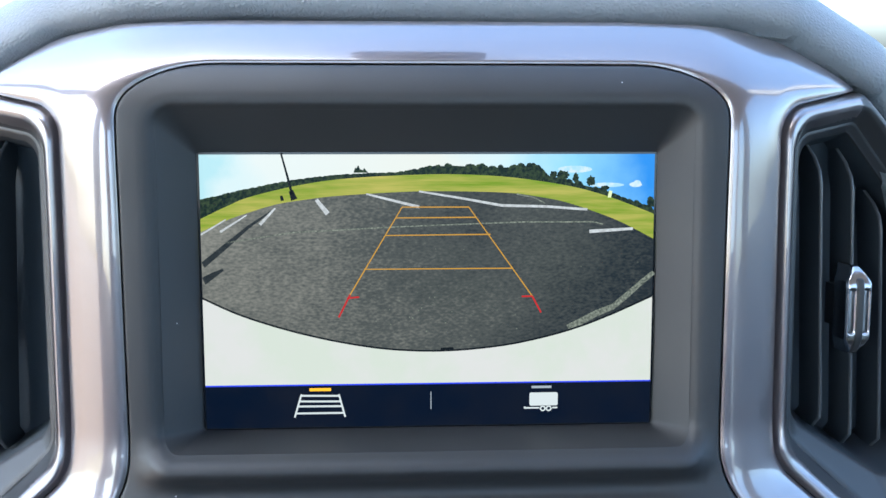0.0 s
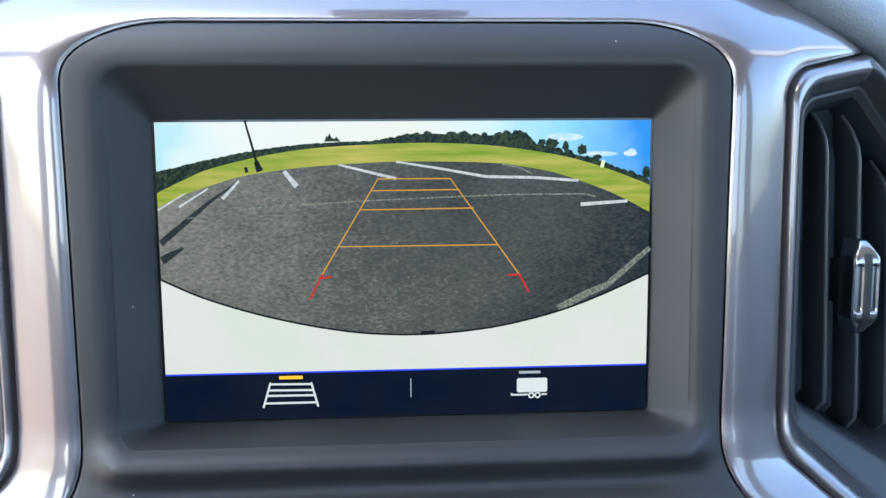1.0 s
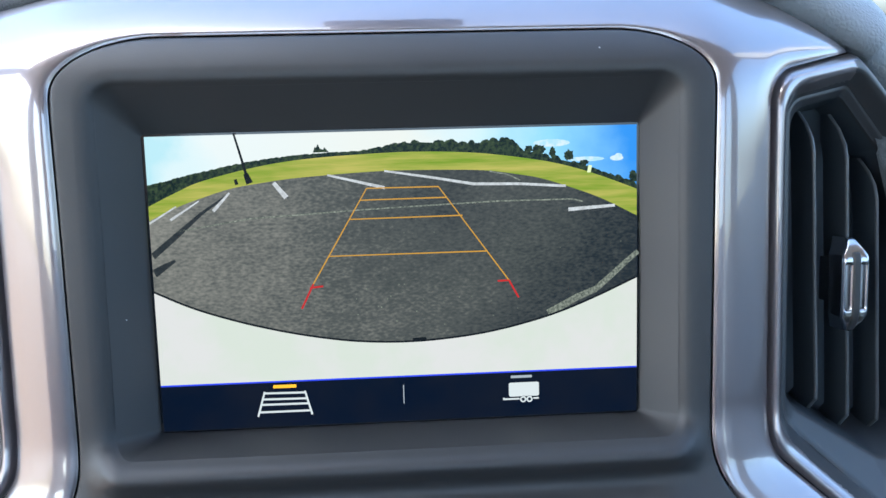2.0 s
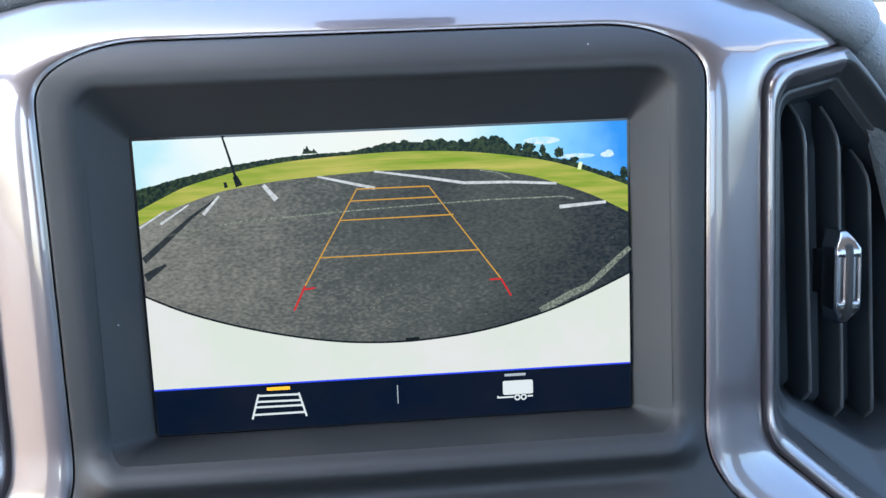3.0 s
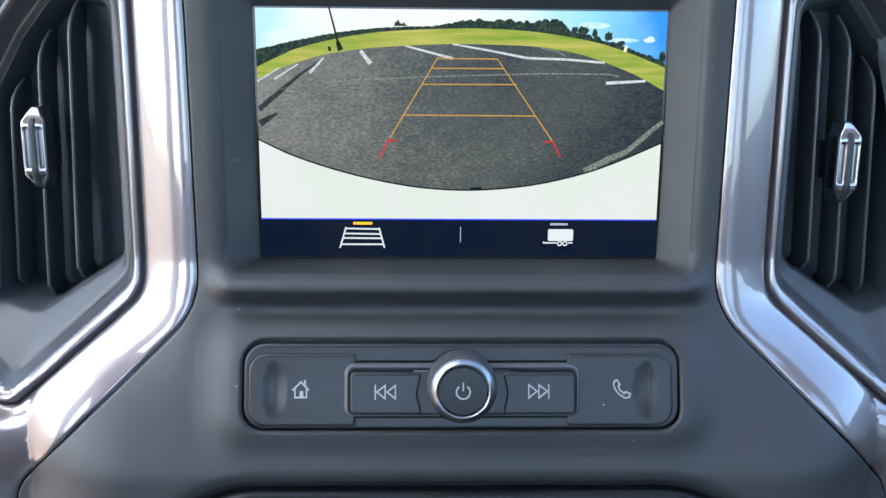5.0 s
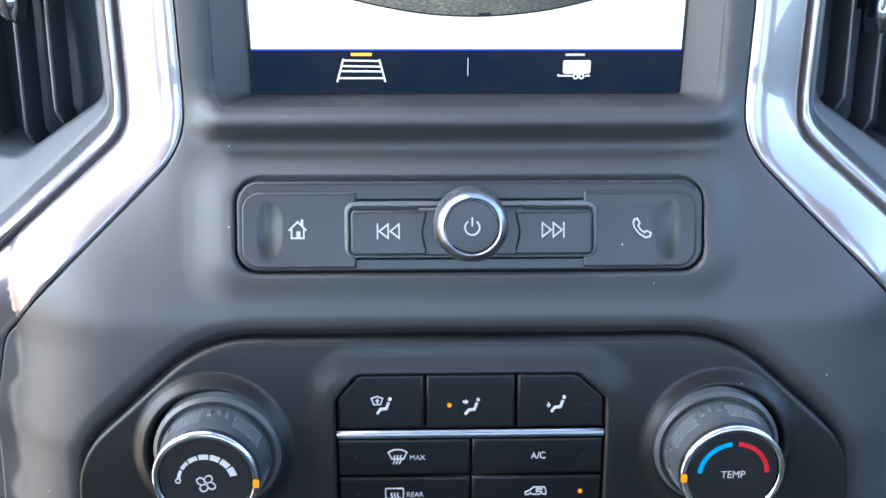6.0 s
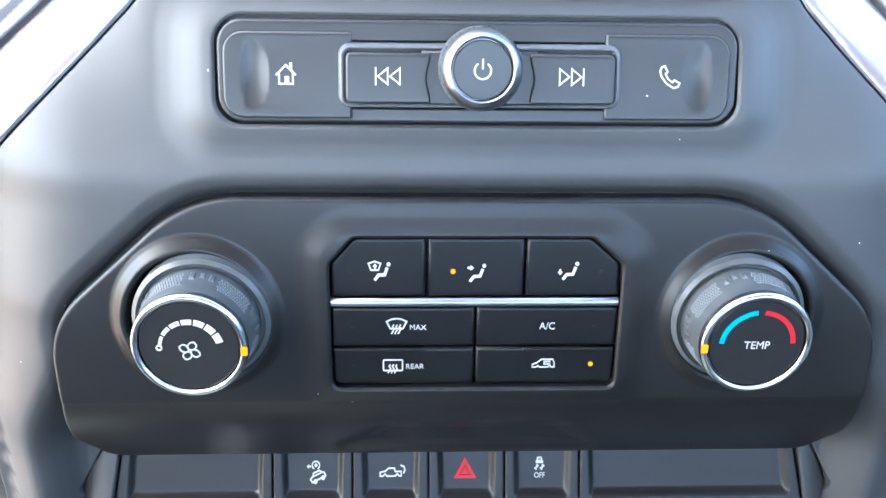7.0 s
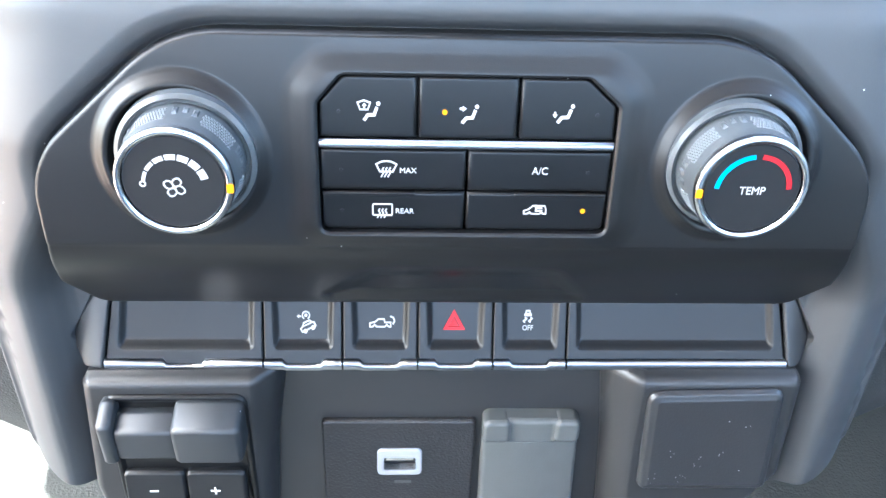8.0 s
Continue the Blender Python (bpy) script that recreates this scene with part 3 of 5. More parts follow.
    part("grip", sheet(bar_, lambda x, z: clip_y(x, z) - 0.0007, step=0.0015, depth=0.003, features=[(bar_, edge_round(0.0005))]), FRAME, tab, "dark grip strip")
    part("stem", box(s * sx - 0.0016, ty + 0.006, sz - 0.008, s * sx + 0.0016, ty + 0.022, sz + 0.008), DARK, tab, "black stem")


FRAME = material("vent_frame_plastic", (0.034, 0.036, 0.039), rough=0.42, bump=0.1)
SLAT = material("slat_black_plastic", (0.080, 0.087, 0.095), rough=0.34, bump=0.1)
vent(-1)
vent(1)

# ---------------------------------------------------------------- upper dash pad and lower knee panels
pad_shape = mirror([(0.070, 0.8624, 0.09), (0.1082, 0.8610, 0.05), (0.1315, 0.8574, 0.03), (0.1672, 0.8353, 0.02), (0.2135, 0.787, 0.02), (0.216, 0.69, 0.03), (0.202, 0.622, 0.02), (0.184, 0.59, 0.02), (0.180, 0.53, 0.05), (0.166, 0.40, 0.05), (0.1615, 0.352, 0.0)])


def pad_loop(o, dy, spread=1.0):
    lp = shape(pad_shape, o, 8)
    b = shape(pad_shape, 0.0, 8)
    keep = []
    for (x, z), (bx, bz) in zip(lp, b):
        y = float(base(bx, min(bz, 0.9)))
        if bz < 0.62:
            y = max(y, float(fascia_y(np.array([bx]), np.array([bz]))[0])) * 0.3 + 0.012
        keep.append((x, y + dy, z))
    return keep


pad_rows = [pad_loop(*a) for a in ((-0.0015, 0.020), (0.0, 0.0085), (0.0006, 0.0050), (0.0020, 0.0022), (0.0045, 0.0010), (0.0080, 0.0016), (0.0125, 0.0045), (0.019, 0.011), (0.027, 0.024),
                                   (0.036, 0.046), (0.044, 0.085), (0.050, 0.15), (0.052, 0.26), (0.048, 0.50), (0.030, 0.84))]
m = len(pad_rows[0])
pv = [p for r in pad_rows for p in r]
pf = []
for k in range(len(pad_rows) - 1):
    for i in range(m):
        j = (i + 1) % m
        if pad_rows[0][i][2] > 0.60 and pad_rows[0][j][2] > 0.60:
            pf.append((k * m + i, (k + 1) * m + i, (k + 1) * m + j, k * m + j)[::-1])
solo("dash_pad", (pv, pf), LEATHER, 80, "soft grey-blue grained vinyl dash pad over the trim", "dash pad")


def dash_wing(s):
    """The dash pad on to the door: a swept section with a rounded front edge."""
    sec = [(0.10, 0.66), (0.045, 0.70), (0.040, 0.76), (0.042, 0.81), (0.050, 0.835), (0.068, 0.850), (0.10, 0.857), (0.45, 0.872), (0.84, 0.86)]
    xs = [0.225, 0.245, 0.27, 0.34, 0.5, 0.84]
    verts = [(s * x, y + 0.03 + 0.10 * max(0, 0.28 - x), z - 0.015) for x in xs for y, z in sec]
    k = len(sec)
    faces = [(i * k + j, i * k + j + 1, (i + 1) * k + j + 1, (i + 1) * k + j) for i in range(len(xs) - 1) for j in range(k - 1)]
    faces = [f if s < 0 else f[::-1] for f in faces]
    solo("dash_wing", (verts, faces), LEATHER, 70, "soft grey-blue grained vinyl dash top reaching the door", "dash pad", "dash tops")


dash_wing(-1)
dash_wing(1)


def knee(s):
    """Grained lower dash panel beside the stack: a swept section, rounded under."""
    sec = [(0.66, 0.10), (0.645, 0.045), (0.62, 0.026), (0.58, 0.018), (0.53, 0.016), (0.49, 0.020), (0.468, 0.030), (0.455, 0.048), (0.452, 0.075), (0.46, 0.20)]
    xs = [0.165, 0.185, 0.20, 0.22, 0.25, 0.30, 0.36, 0.62]
    drop = lambda z: max(0.0, 0.58 - z) / 0.128
    verts = [(s * x, y + 0.10 * max(0, x - 0.2) ** 2, z + drop(z) * (-0.078 + 0.75 * max(0.0, min(x, 0.30) - 0.195))) for x in xs for z, y in sec]
    k = len(sec)
    faces = [((i * k + j), (i * k + j + 1), ((i + 1) * k + j + 1), ((i + 1) * k + j)) for i in range(len(xs) - 1) for j in range(k - 1)]
    faces = [f[::-1] if s < 0 else f for f in faces]
    solo("knee_panel", (verts, faces), KNEE, 60, "dark grey grained lower dash panel beside the stack", "dash panel", "lower dash panels")


KNEE = material("knee_panel_vinyl", (0.020, 0.0215, 0.022), rough=0.6, bump=0.6, bump_size=0.0016, leather=True)
knee(-1)
knee(1)

# ---------------------------------------------------------------- display
screen = thing("touchscreen", (0, 0, 0.72), "lit touchscreen showing a wide rear camera picture of a car park", "touchscreen")
part("panel", slab(rect(-0.0795, 0.7170, 0.0812, 0.8165, 0.001), 0.0012, 0.004, 0.0002), material("screen_black", (0.006, 0.006, 0.008), rough=0.10, vary=0.02), screen)
CX, CZ = 0.0009, 0.7667
L, RT, TOP, WB, BOT = -0.0768, 0.0786, 0.8141, 0.7345, 0.7194


def lay(k):
    return 0.0010 - 0.00022 * k


def curve(points, n=14):
    """A smooth line through points in millimetres from the display's middle."""
    P = [points[0]] + list(points) + [points[-1]]
    out = []
    for i in range(1, len(P) - 2):
        p0, p1, p2, p3 = (np.array(q, float) for q in P[i - 1:i + 3])
        for t in np.linspace(0, 1, n, endpoint=False):
            out.append(0.5 * (2 * p1 + (p2 - p0) * t + (2 * p0 - 5 * p1 + 4 * p2 - p3) * t * t + (3 * p1 - p0 - 3 * p2 + p3) * t ** 3))
    out.append(np.array(points[-1], float))
    return [(float(CX + p[0] / 1000), float(CZ + p[1] / 1000)) for p in out]


def filled(line, floor_z, y):
    pts = [(min(max(x, L), RT), z) for x, z in line]
    verts, faces = [], []
    for x, z in pts:
        verts += [(x, y, floor_z), (x, y, z)]
    for i in range(len(pts) - 1):
        faces.append((2 * i, 2 * i + 2, 2 * i + 3, 2 * i + 1))
    return verts, faces


def glow_sky():
    m = glowing("picture_sky", (0.9, 0.88, 0.8), 0.66, (0.95, 0.93, 0.9), 0.02)
    nt = m.node_tree
    b = nt.nodes["Principled BSDF"]
    at = nt.nodes.new("ShaderNodeTexCoord")
    sep = nt.nodes.new("ShaderNodeSeparateXYZ")
    nt.links.new(at.outputs["Object"], sep.inputs[0])
    n = nt.nodes.new("ShaderNodeTexNoise")
    n.inputs["Scale"].default_value, n.inputs["Detail"].default_value = 60, 5
    nt.links.new(at.outputs["Object"], n.inputs["Vector"])
    mr = nt.nodes.new("ShaderNodeMapRange")
    mr.inputs["From Min"].default_value, mr.inputs["From Max"].default_value = -0.0768, 0.0786
    nt.links.new(sep.outputs[0], mr.inputs["Value"])
    add = nt.nodes.new("ShaderNodeMath")
    add.operation, add.inputs[1].default_value, add.inputs[2].default_value = "MULTIPLY_ADD", 0.22, -0.11
    nt.links.new(n.outputs["Fac"], add.inputs[0])
    plus = nt.nodes.new("ShaderNodeMath")
    plus.operation = "ADD"
    nt.links.new(add.outputs[0], plus.inputs[0])
    nt.links.new(mr.outputs["Result"], plus.inputs[1])
    r = nt.nodes.new("ShaderNodeValToRGB")
    el = r.color_ramp.elements
    el[0].position, el[0].color = 0.0, (0.58, 0.80, 0.80, 1)
    el[1].position, el[1].color = 1.0, (0.06, 0.30, 0.80, 1)
    for p, c in ((0.06, (0.80, 0.87, 0.82)), (0.14, (0.90, 0.88, 0.80)), (0.5, (0.92, 0.86, 0.74)), (0.66, (0.72, 0.86, 0.86)), (0.82, (0.36, 0.70, 0.90))):
        e = el.new(p)
        e.color = (*c, 1)
    nt.links.new(plus.outputs[0], r.inputs["Fac"])
    nt.links.new(r.outputs["Color"], b.inputs["Emission Color"])
    return m


G_TREE = glowing("picture_trees", (0.005, 0.012, 0.011), 1.0, (0.045, 0.065, 0.028), 0.0010, low=0.42, high=0.72)
G_GRASS = glowing("picture_grass", (0.15, 0.22, 0.012), 1.0, (0.40, 0.33, 0.07), 0.011, (0.30, 1, 4.0), low=0.34, high=0.70)


def glow_tar():
    """Asphalt in the camera picture: dark, with paler worn stretches and fine chips."""
    m = glowing("picture_asphalt", (0.02, 0.02, 0.02), 1.0)
    nt = m.node_tree
    at = nt.nodes.new("ShaderNodeTexCoord")
    total = None
    for scale, detail, weight, stretch in ((22, 2, 0.42, (0.8, 1, 1)), (1300, 3, 0.42, (0.5, 1, 1)), (300, 6, 0.16, (0.5, 1, 1))):
        mp = nt.nodes.new("ShaderNodeMapping")
        mp.inputs["Scale"].default_value = stretch
        nt.links.new(at.outputs["Object"], mp.inputs["Vector"])
        n = nt.nodes.new("ShaderNodeTexNoise")
        n.inputs["Scale"].default_value, n.inputs["Detail"].default_value = scale, detail
        nt.links.new(mp.outputs[0], n.inputs["Vector"])
        k = nt.nodes.new("ShaderNodeMath")
        k.operation, k.inputs[1].default_value = "MULTIPLY", weight
        nt.links.new(n.outputs["Fac"], k.inputs[0])
        if total is None:
            total = k
        else:
            add = nt.nodes.new("ShaderNodeMath")
            add.operation = "ADD"
            nt.links.new(total.outputs[0], add.inputs[0])
            nt.links.new(k.outputs[0], add.inputs[1])
            total = add
    sep = nt.nodes.new("ShaderNodeSeparateXYZ")
    nt.links.new(at.outputs["Object"], sep.inputs[0])
    worn = nt.nodes.new("ShaderNodeMath")
    worn.operation, worn.inputs[1].default_value = "MULTIPLY_ADD", -2.3
    nt.links.new(sep.outputs[0], worn.inputs[0])
    nt.links.new(total.outputs[0], worn.inputs[2])
    total = worn
    r = nt.nodes.new("ShaderNodeValToRGB")
    r.color_ramp.elements[0].position, r.color_ramp.elements[0].color = 0.26, (0.013, 0.017, 0.021, 1)
    r.color_ramp.elements[1].position, r.color_ramp.elements[1].color = 0.84, (0.24, 0.215, 0.175, 1)
    e = r.color_ramp.elements.new(0.52)
    e.color = (0.064, 0.065, 0.058, 1)
    nt.links.new(total.outputs[0], r.inputs["Fac"])
    nt.links.new(r.outputs["Color"], nt.nodes["Principled BSDF"].inputs["Emission Color"])
    return m


G_TAR = glow_tar()
G_WHITE = glowing("picture_white_bumper", (0.50, 0.49, 0.40), 1.0, (0.54, 0.49, 0.44), 0.03)
G_LINE = glowing("picture_white_line", (0.52, 0.50, 0.48), 0.95, (0.38, 0.36, 0.34), 0.002)
G_PALE = glowing("picture_faded_line", (0.05, 0.055, 0.045), 1.0, (0.25, 0.25, 0.19), 0.0008, (1, 1, 1), 8, 0.38, 0.66)
G_SHADE = glowing("picture_shadow", (0.006, 0.008, 0.010), 1.0)
G_CAST = glowing("picture_cast_shadow", (0.016, 0.019, 0.021), 1.0, (0.026, 0.029, 0.030), 0.002)
G_ORANGE = glowing("picture_orange_guide", (0.50, 0.24, 0.03), 0.9)
G_RED = glowing("picture_red_guide", (0.45, 0.02, 0.02), 0.9)
G_BAR = glowing("menu_bar", (0.001, 0.004, 0.013), 1.0, (0.004, 0.006, 0.013), 0.03)
G_ICON = glowing("menu_icon_white", (0.52, 0.51, 0.48), 1.0)
G_ICON2 = glowing("menu_icon_grey", (0.30, 0.31, 0.32), 1.0)
G_AMB = glowing("menu_amber", (0.95, 0.42, 0.02), 1.0)
G_BLUE = glowing("menu_blue_edge", (0.03, 0.05, 0.55), 1.0)
G_CLOUD = glowing("picture_cloud", (0.34, 0.50, 0.58), 1.0, (0.52, 0.56, 0.58), 0.002)

grass_line = [(-77.9, 25.6), (-68.9, 29.9), (-61.3, 33.0), (-46.0, 36.7), (-30.7, 39.0), (-11.6, 40.2), (7.6, 40.6), (27.0, 39.6), (46.5, 36.8), (58.3, 33.9), (68.2, 30.5), (78.6, 26.4)]
tree_line = [(-77.7, 32.6), (-68.8, 34.7), (-61.2, 36.4), (-46.0, 39.2), (-30.7, 40.9), (-11.6, 41.8), (-4.9, 42.7), (-0.1, 43.5), (7.6, 44.0), (17.3, 43.4), (27.0, 43.4), (34.7, 44.0), (38.0, 43.0), (41.0, 40.2), (46.4, 38.7), (58.2, 35.9), (66.2, 32.7), (78.5, 28.3)]
tar_line = [(-78.1, 21.0), (-69.1, 25.1), (-61.4, 27.8), (-51.8, 30.6), (-42.3, 32.1), (-30.8, 33.4), (-7.8, 34.7), (7.6, 34.8), (27.0, 34.2), (38.7, 32.6), (46.6, 31.0), (56.4, 27.8), (66.4, 23.9), (78.8, 17.5)]
bumper_line = [(-78.4, -1.1), (-66.2, -6.9), (-52.8, -11.6), (-39.3, -15.3), (-25.4, -18.2), (-12.1, -20.0), (3.6, -20.6), (19.4, -19.6), (33.3, -17.5), (49.2, -13.5), (63.0, -8.4), (78.3, -1.6)]
part("picture_sky", filled([(L, TOP), (RT, TOP)], CZ + 0.02, lay(1)), glow_sky(), screen)
part("picture_cloud", joined(*[blob(arc(CX + a, CZ + b, w, 0, 345, 14, h), lay(1.5), 0) for a, b, w, h in ((0.0712, 0.0369, 0.0022, 0.0009), (0.0718, 0.0376, 0.0012, 0.0008), (0.050, 0.0422, 0.006, 0.0012), (0.0612, 0.0368, 0.006, 0.0008))]), G_CLOUD, screen)
rnd = random.Random(5)
crowns = []
for i in range(150):
    cx_ = rnd.uniform(-0.077, 0.077)
    big = max(0.0, min(1.0, (cx_ + 0.008) / 0.02))
    crowns.append((cx_, rnd.uniform(0.0006, 0.0009) + big * rnd.uniform(0.0, 0.0006), 0.25 + big * rnd.uniform(0.2, 0.9)))
ragged = []
for x, z in curve(tree_line, 40):
    up = max([h * math.sqrt(r * r - (x - a) ** 2) for a, r, h in crowns if abs(x - a) < r] or [0.0])
    ragged.append((x, z - 0.0005 + up + rnd.uniform(-1, 1) * 0.00008))
part("picture_wood", filled(ragged, CZ + 0.02, lay(2)), G_TREE, screen)
part("picture_tree", blob([(CX - 0.0258 + p[0], CZ + 0.0412 + p[1]) for p in [(0, 0), (0.0006, 0.0018), (0.001, 0.0014), (0.0016, 0.0026), (0.0022, 0.0012), (0.0032, 0.0008), (0.0036, 0.0016), (0.0046, 0.0004), (0.005, 0)]], lay(2), 0), G_TREE, screen)
for a, b, w, h in ((42.6, 39.2, 1.3, 2.0), (45.9, 38.6, 2.1, 2.7), (50.3, 37.8, 1.1, 2.5), (55.6, 36.8, 1.7, 2.5), (60.5, 35.0, 1.6, 1.3), (76.6, 29.4, 1.5, 2.6)):
    crown = []
    for k in range(26):
        q = 2 * math.pi * k / 26
        g = rnd.uniform(0.72, 1.12)
        crown.append((CX + (a + w * g * math.cos(q)) / 1000, CZ + (b + h * (0.55 + 0.75 * g * math.sin(q))) / 1000))
    part("picture_tree", blob([(min(x, RT), z) for x, z in crown], lay(2.2), 0), G_TREE, screen)
part("picture_grass", filled(curve(grass_line), CZ + 0.012, lay(3)), G_GRASS, screen)
part("picture_asphalt", filled(curve(tar_line), WB, lay(4)), G_TAR, screen)


def stroke(name, pts, w0, w1, k, mat):
    P = [(CX + a / 1000, CZ + b / 1000) for a, b in pts]
    n = len(P)
    lf, rg = [], []
    for i in range(n):
        a, b = P[max(0, i - 1)], P[min(n - 1, i + 1)]
        d = Vector((b[0] - a[0], b[1] - a[1])).normalized()
        w = (w0 + (w1 - w0) * i / max(1, n - 1)) / 2000
        lf.append((max(L, P[i][0] - d.y * w), lay(k), P[i][1] + d.x * w))
        rg.append((max(L, P[i][0] + d.y * w), lay(k), P[i][1] - d.x * w))
    verts = rg + lf
    return part(name, (verts, [(i, i + 1, n + i + 1, n + i) for i in range(n - 1)]), mat, screen)


stroke("picture_pole", [(-50.1, 47.9), (-48.2, 40.5), (-46.6, 33.9)], 0.6, 0.9, 4.4, G_SHADE)
stroke("picture_pole", [(-47.0, 35.2), (-45.9, 32.1)], 1.5, 2.2, 4.4, G_SHADE)
stroke("picture_pole", [(-50.3, 33.5), (-49.9, 31.8)], 0.9, 1.1, 4.4, G_SHADE)
stroke("picture_shadow", [(-52.4, 29.1), (-61.5, 23.0), (-69.3, 16.5), (-77.5, 10.0)], 0.4, 2.4, 4.2, G_CAST)
stroke("picture_shadow", [(-70.5, 8.4), (-73.4, 6.8), (-77.3, 4.5)], 0.8, 2.8, 4.2, G_CAST)
for pts, a, b in (([(-38.5, 32.1), (-34.7, 27.3)], 1.2, 1.7), ([(-52.4, 29.3), (-57.7, 23.7)], 0.6, 1.1), ([(-62.0, 27.0), (-71.1, 21.3)], 0.4, 0.8), ([(-69.1, 25.5), (-77.7, 20.4)], 0.4, 0.7),
                  ([(-21.6, 34.0), (-3.6, 29.5)], 0.6, 1.0), ([(-3.6, 34.8), (10.5, 32.5), (24.7, 29.9)], 0.6, 0.9), ([(24.7, 29.9), (39.7, 29.5), (54.4, 28.4)], 0.9, 0.8), ([(55.2, 20.8), (70.4, 21.7)], 1.2, 0.9)):
    stroke("picture_parking_line", pts, a, b, 4.4, G_LINE)
stroke("picture_crack", [(-69.3, 17.6), (-46.3, 21.0), (-29.1, 21.8), (-11.7, 22.7), (7.6, 23.4), (32.9, 24.2), (56.5, 24.1), (59.9, 23.3)], 0.4, 0.5, 4.2, G_PALE)
stroke("picture_crack", [(29.9, 33.8), (35.8, 32.6), (39.7, 30.6)], 0.5, 0.4, 4.2, G_PALE)
stroke("picture_kerb", [(48.2, -13.1), (58.0, -8.0), (64.0, -5.6), (68.9, -1.5), (73.8, 2.9), (78.1, 6.4)], 2.4, 1.6, 4.2, G_PALE)
for a, b in [(2.0, 14.9), (0.2, 2.0), (29.7, -8.1), (23.3, -6.5), (14.2, -8.1), (38.3, -10.9), (72.4, 9.9), (-6, -9)] + [(rnd.gauss(2, 20), rnd.gauss(-6, 7)) for _ in range(26)]:
    if b > -17.5 + 0.0035 * a * a:
        part("picture_chip", blob(disc(CX + a / 1000, CZ + b / 1000, rnd.uniform(0.00014, 0.0003), 6), lay(4.6), 0), G_PALE, screen)
part("picture_bumper", filled(curve(bumper_line), WB, lay(5)), G_WHITE, screen)
part("picture_bumper_edge", ribbon(curve(bumper_line, 6), 0.0006, lay(5.2), 0), G_SHADE, screen)
part("picture_bumper_notch", blob([(CX + p[0], CZ + p[1]) for p in ((0.0034, -0.0209), (0.0085, -0.0207), (0.0080, -0.0194), (0.0038, -0.0195))], lay(5.4), 0), G_SHADE, screen)
part("picture_sign", blob([(CX + p[0], CZ + p[1]) for p in ((0.0614, 0.0325), (0.0625, 0.0325), (0.0630, 0.0347), (0.0619, 0.0349))], lay(4.4), 0), glowing("picture_sign", (0.62, 0.66, 0.35), 1.0), screen)
for a, b in (((-9.4, 29.5), (13.4, 29.4)), ((-11.7, 25.8), (15.8, 25.9)), ((-15.0, 19.8), (20.9, 20.0)), ((-22.5, 8.2), (28.8, 8.2)), ((-9.4, 29.5), (-27.5, -0.6)), ((13.4, 29.4), (35.5, -1.6))):
    stroke("guide_line", [a, b], 0.34, 0.42, 5.6, G_ORANGE)
for a, b in (((-27.5, -0.6), (-31.5, -8.5)), ((-28.6, -1.8), (-24.4, -1.4)), ((35.5, -1.6), (38.6, -7.4)), ((31.8, -1.7), (35.5, -1.6))):
    stroke("stop_line", [a, b], 0.6, 0.6, 5.7, G_RED)
part("menu_bar", filled([(L, WB), (RT, WB)], BOT, lay(4)), G_BAR, screen)
part("menu_edge", ribbon([(L, WB), (RT, WB)], 0.0005, lay(5.4), 0), G_BLUE, screen)
part("menu_divider", ribbon([(CX + 0.0002, CZ - 0.0351), (CX + 0.0002, CZ - 0.0414)], 0.0003, lay(5), 0), G_ICON2, screen)
ic = [ribbon([(CX + a / 1000, CZ + b / 1000), (CX + c / 1000, CZ + d / 1000)], 0.0006, lay(5), 0) for a, b, c, d in
      ((-44.8, -36.0, -31.9, -36.2), (-45.4, -38.0, -31.3, -38.2), (-46.0, -39.8, -31.0, -39.9), (-46.7, -42.3, -30.4, -42.3))]
ic += [ribbon([(CX + a / 1000, CZ + b / 1000), (CX + c / 1000, CZ + d / 1000)], 0.0006, lay(5.2), 0) for a, b, c, d in ((-44.8, -35.4, -47.3, -43.7), (-31.9, -35.6, -29.8, -43.7))]
for line in ic:
    part("camera_view_line", line, G_ICON, screen)
part("active_mark", blob([(CX + a / 1000, CZ + b / 1000) for a, b in ((-42.0, -34.4), (-34.6, -34.4), (-34.6, -33.4), (-42.0, -33.4))], lay(5), 0), G_AMB, screen)
part("inactive_mark", blob([(CX + a / 1000, CZ + b / 1000) for a, b in ((35.6, -34.4), (42.6, -34.4), (42.6, -33.6), (35.6, -33.6))], lay(5), 0), G_ICON2, screen)
part("trailer_icon", joined(blob(shape([(CX + a / 1000, CZ + b / 1000, 0.0006) for a, b in ((34.9, -40.7), (44.9, -40.7), (44.9, -36.0), (34.9, -36.0))]), lay(5), 0),
     ribbon([(CX + a / 1000, CZ + b / 1000) for a, b in ((33.2, -40.9), (33.2, -41.5), (38.4, -41.5))], 0.0005, lay(5.2), 0),
     ribbon([(CX + a / 1000, CZ + b / 1000) for a, b in ((43.0, -41.5), (44.8, -41.5))], 0.0005, lay(5.2), 0),
     *[ribbon(disc(CX + a / 1000, CZ - 0.0417, 0.0008), 0.0005, lay(5.6), 0, True) for a in (39.6, 41.7)]), G_ICON, screen)
part("trailer_icon_wheel", joined(*[blob(disc(CX + a / 1000, CZ - 0.0417, 0.00115), lay(5.4), 0) for a in (39.6, 41.7)]), G_BAR, screen)


def ring(x, z, r, k=14):
    return [(x + r * math.cos(2 * math.pi * i / k), z + r * math.sin(2 * math.pi * i / k), r * 0.97) for i in range(k)]


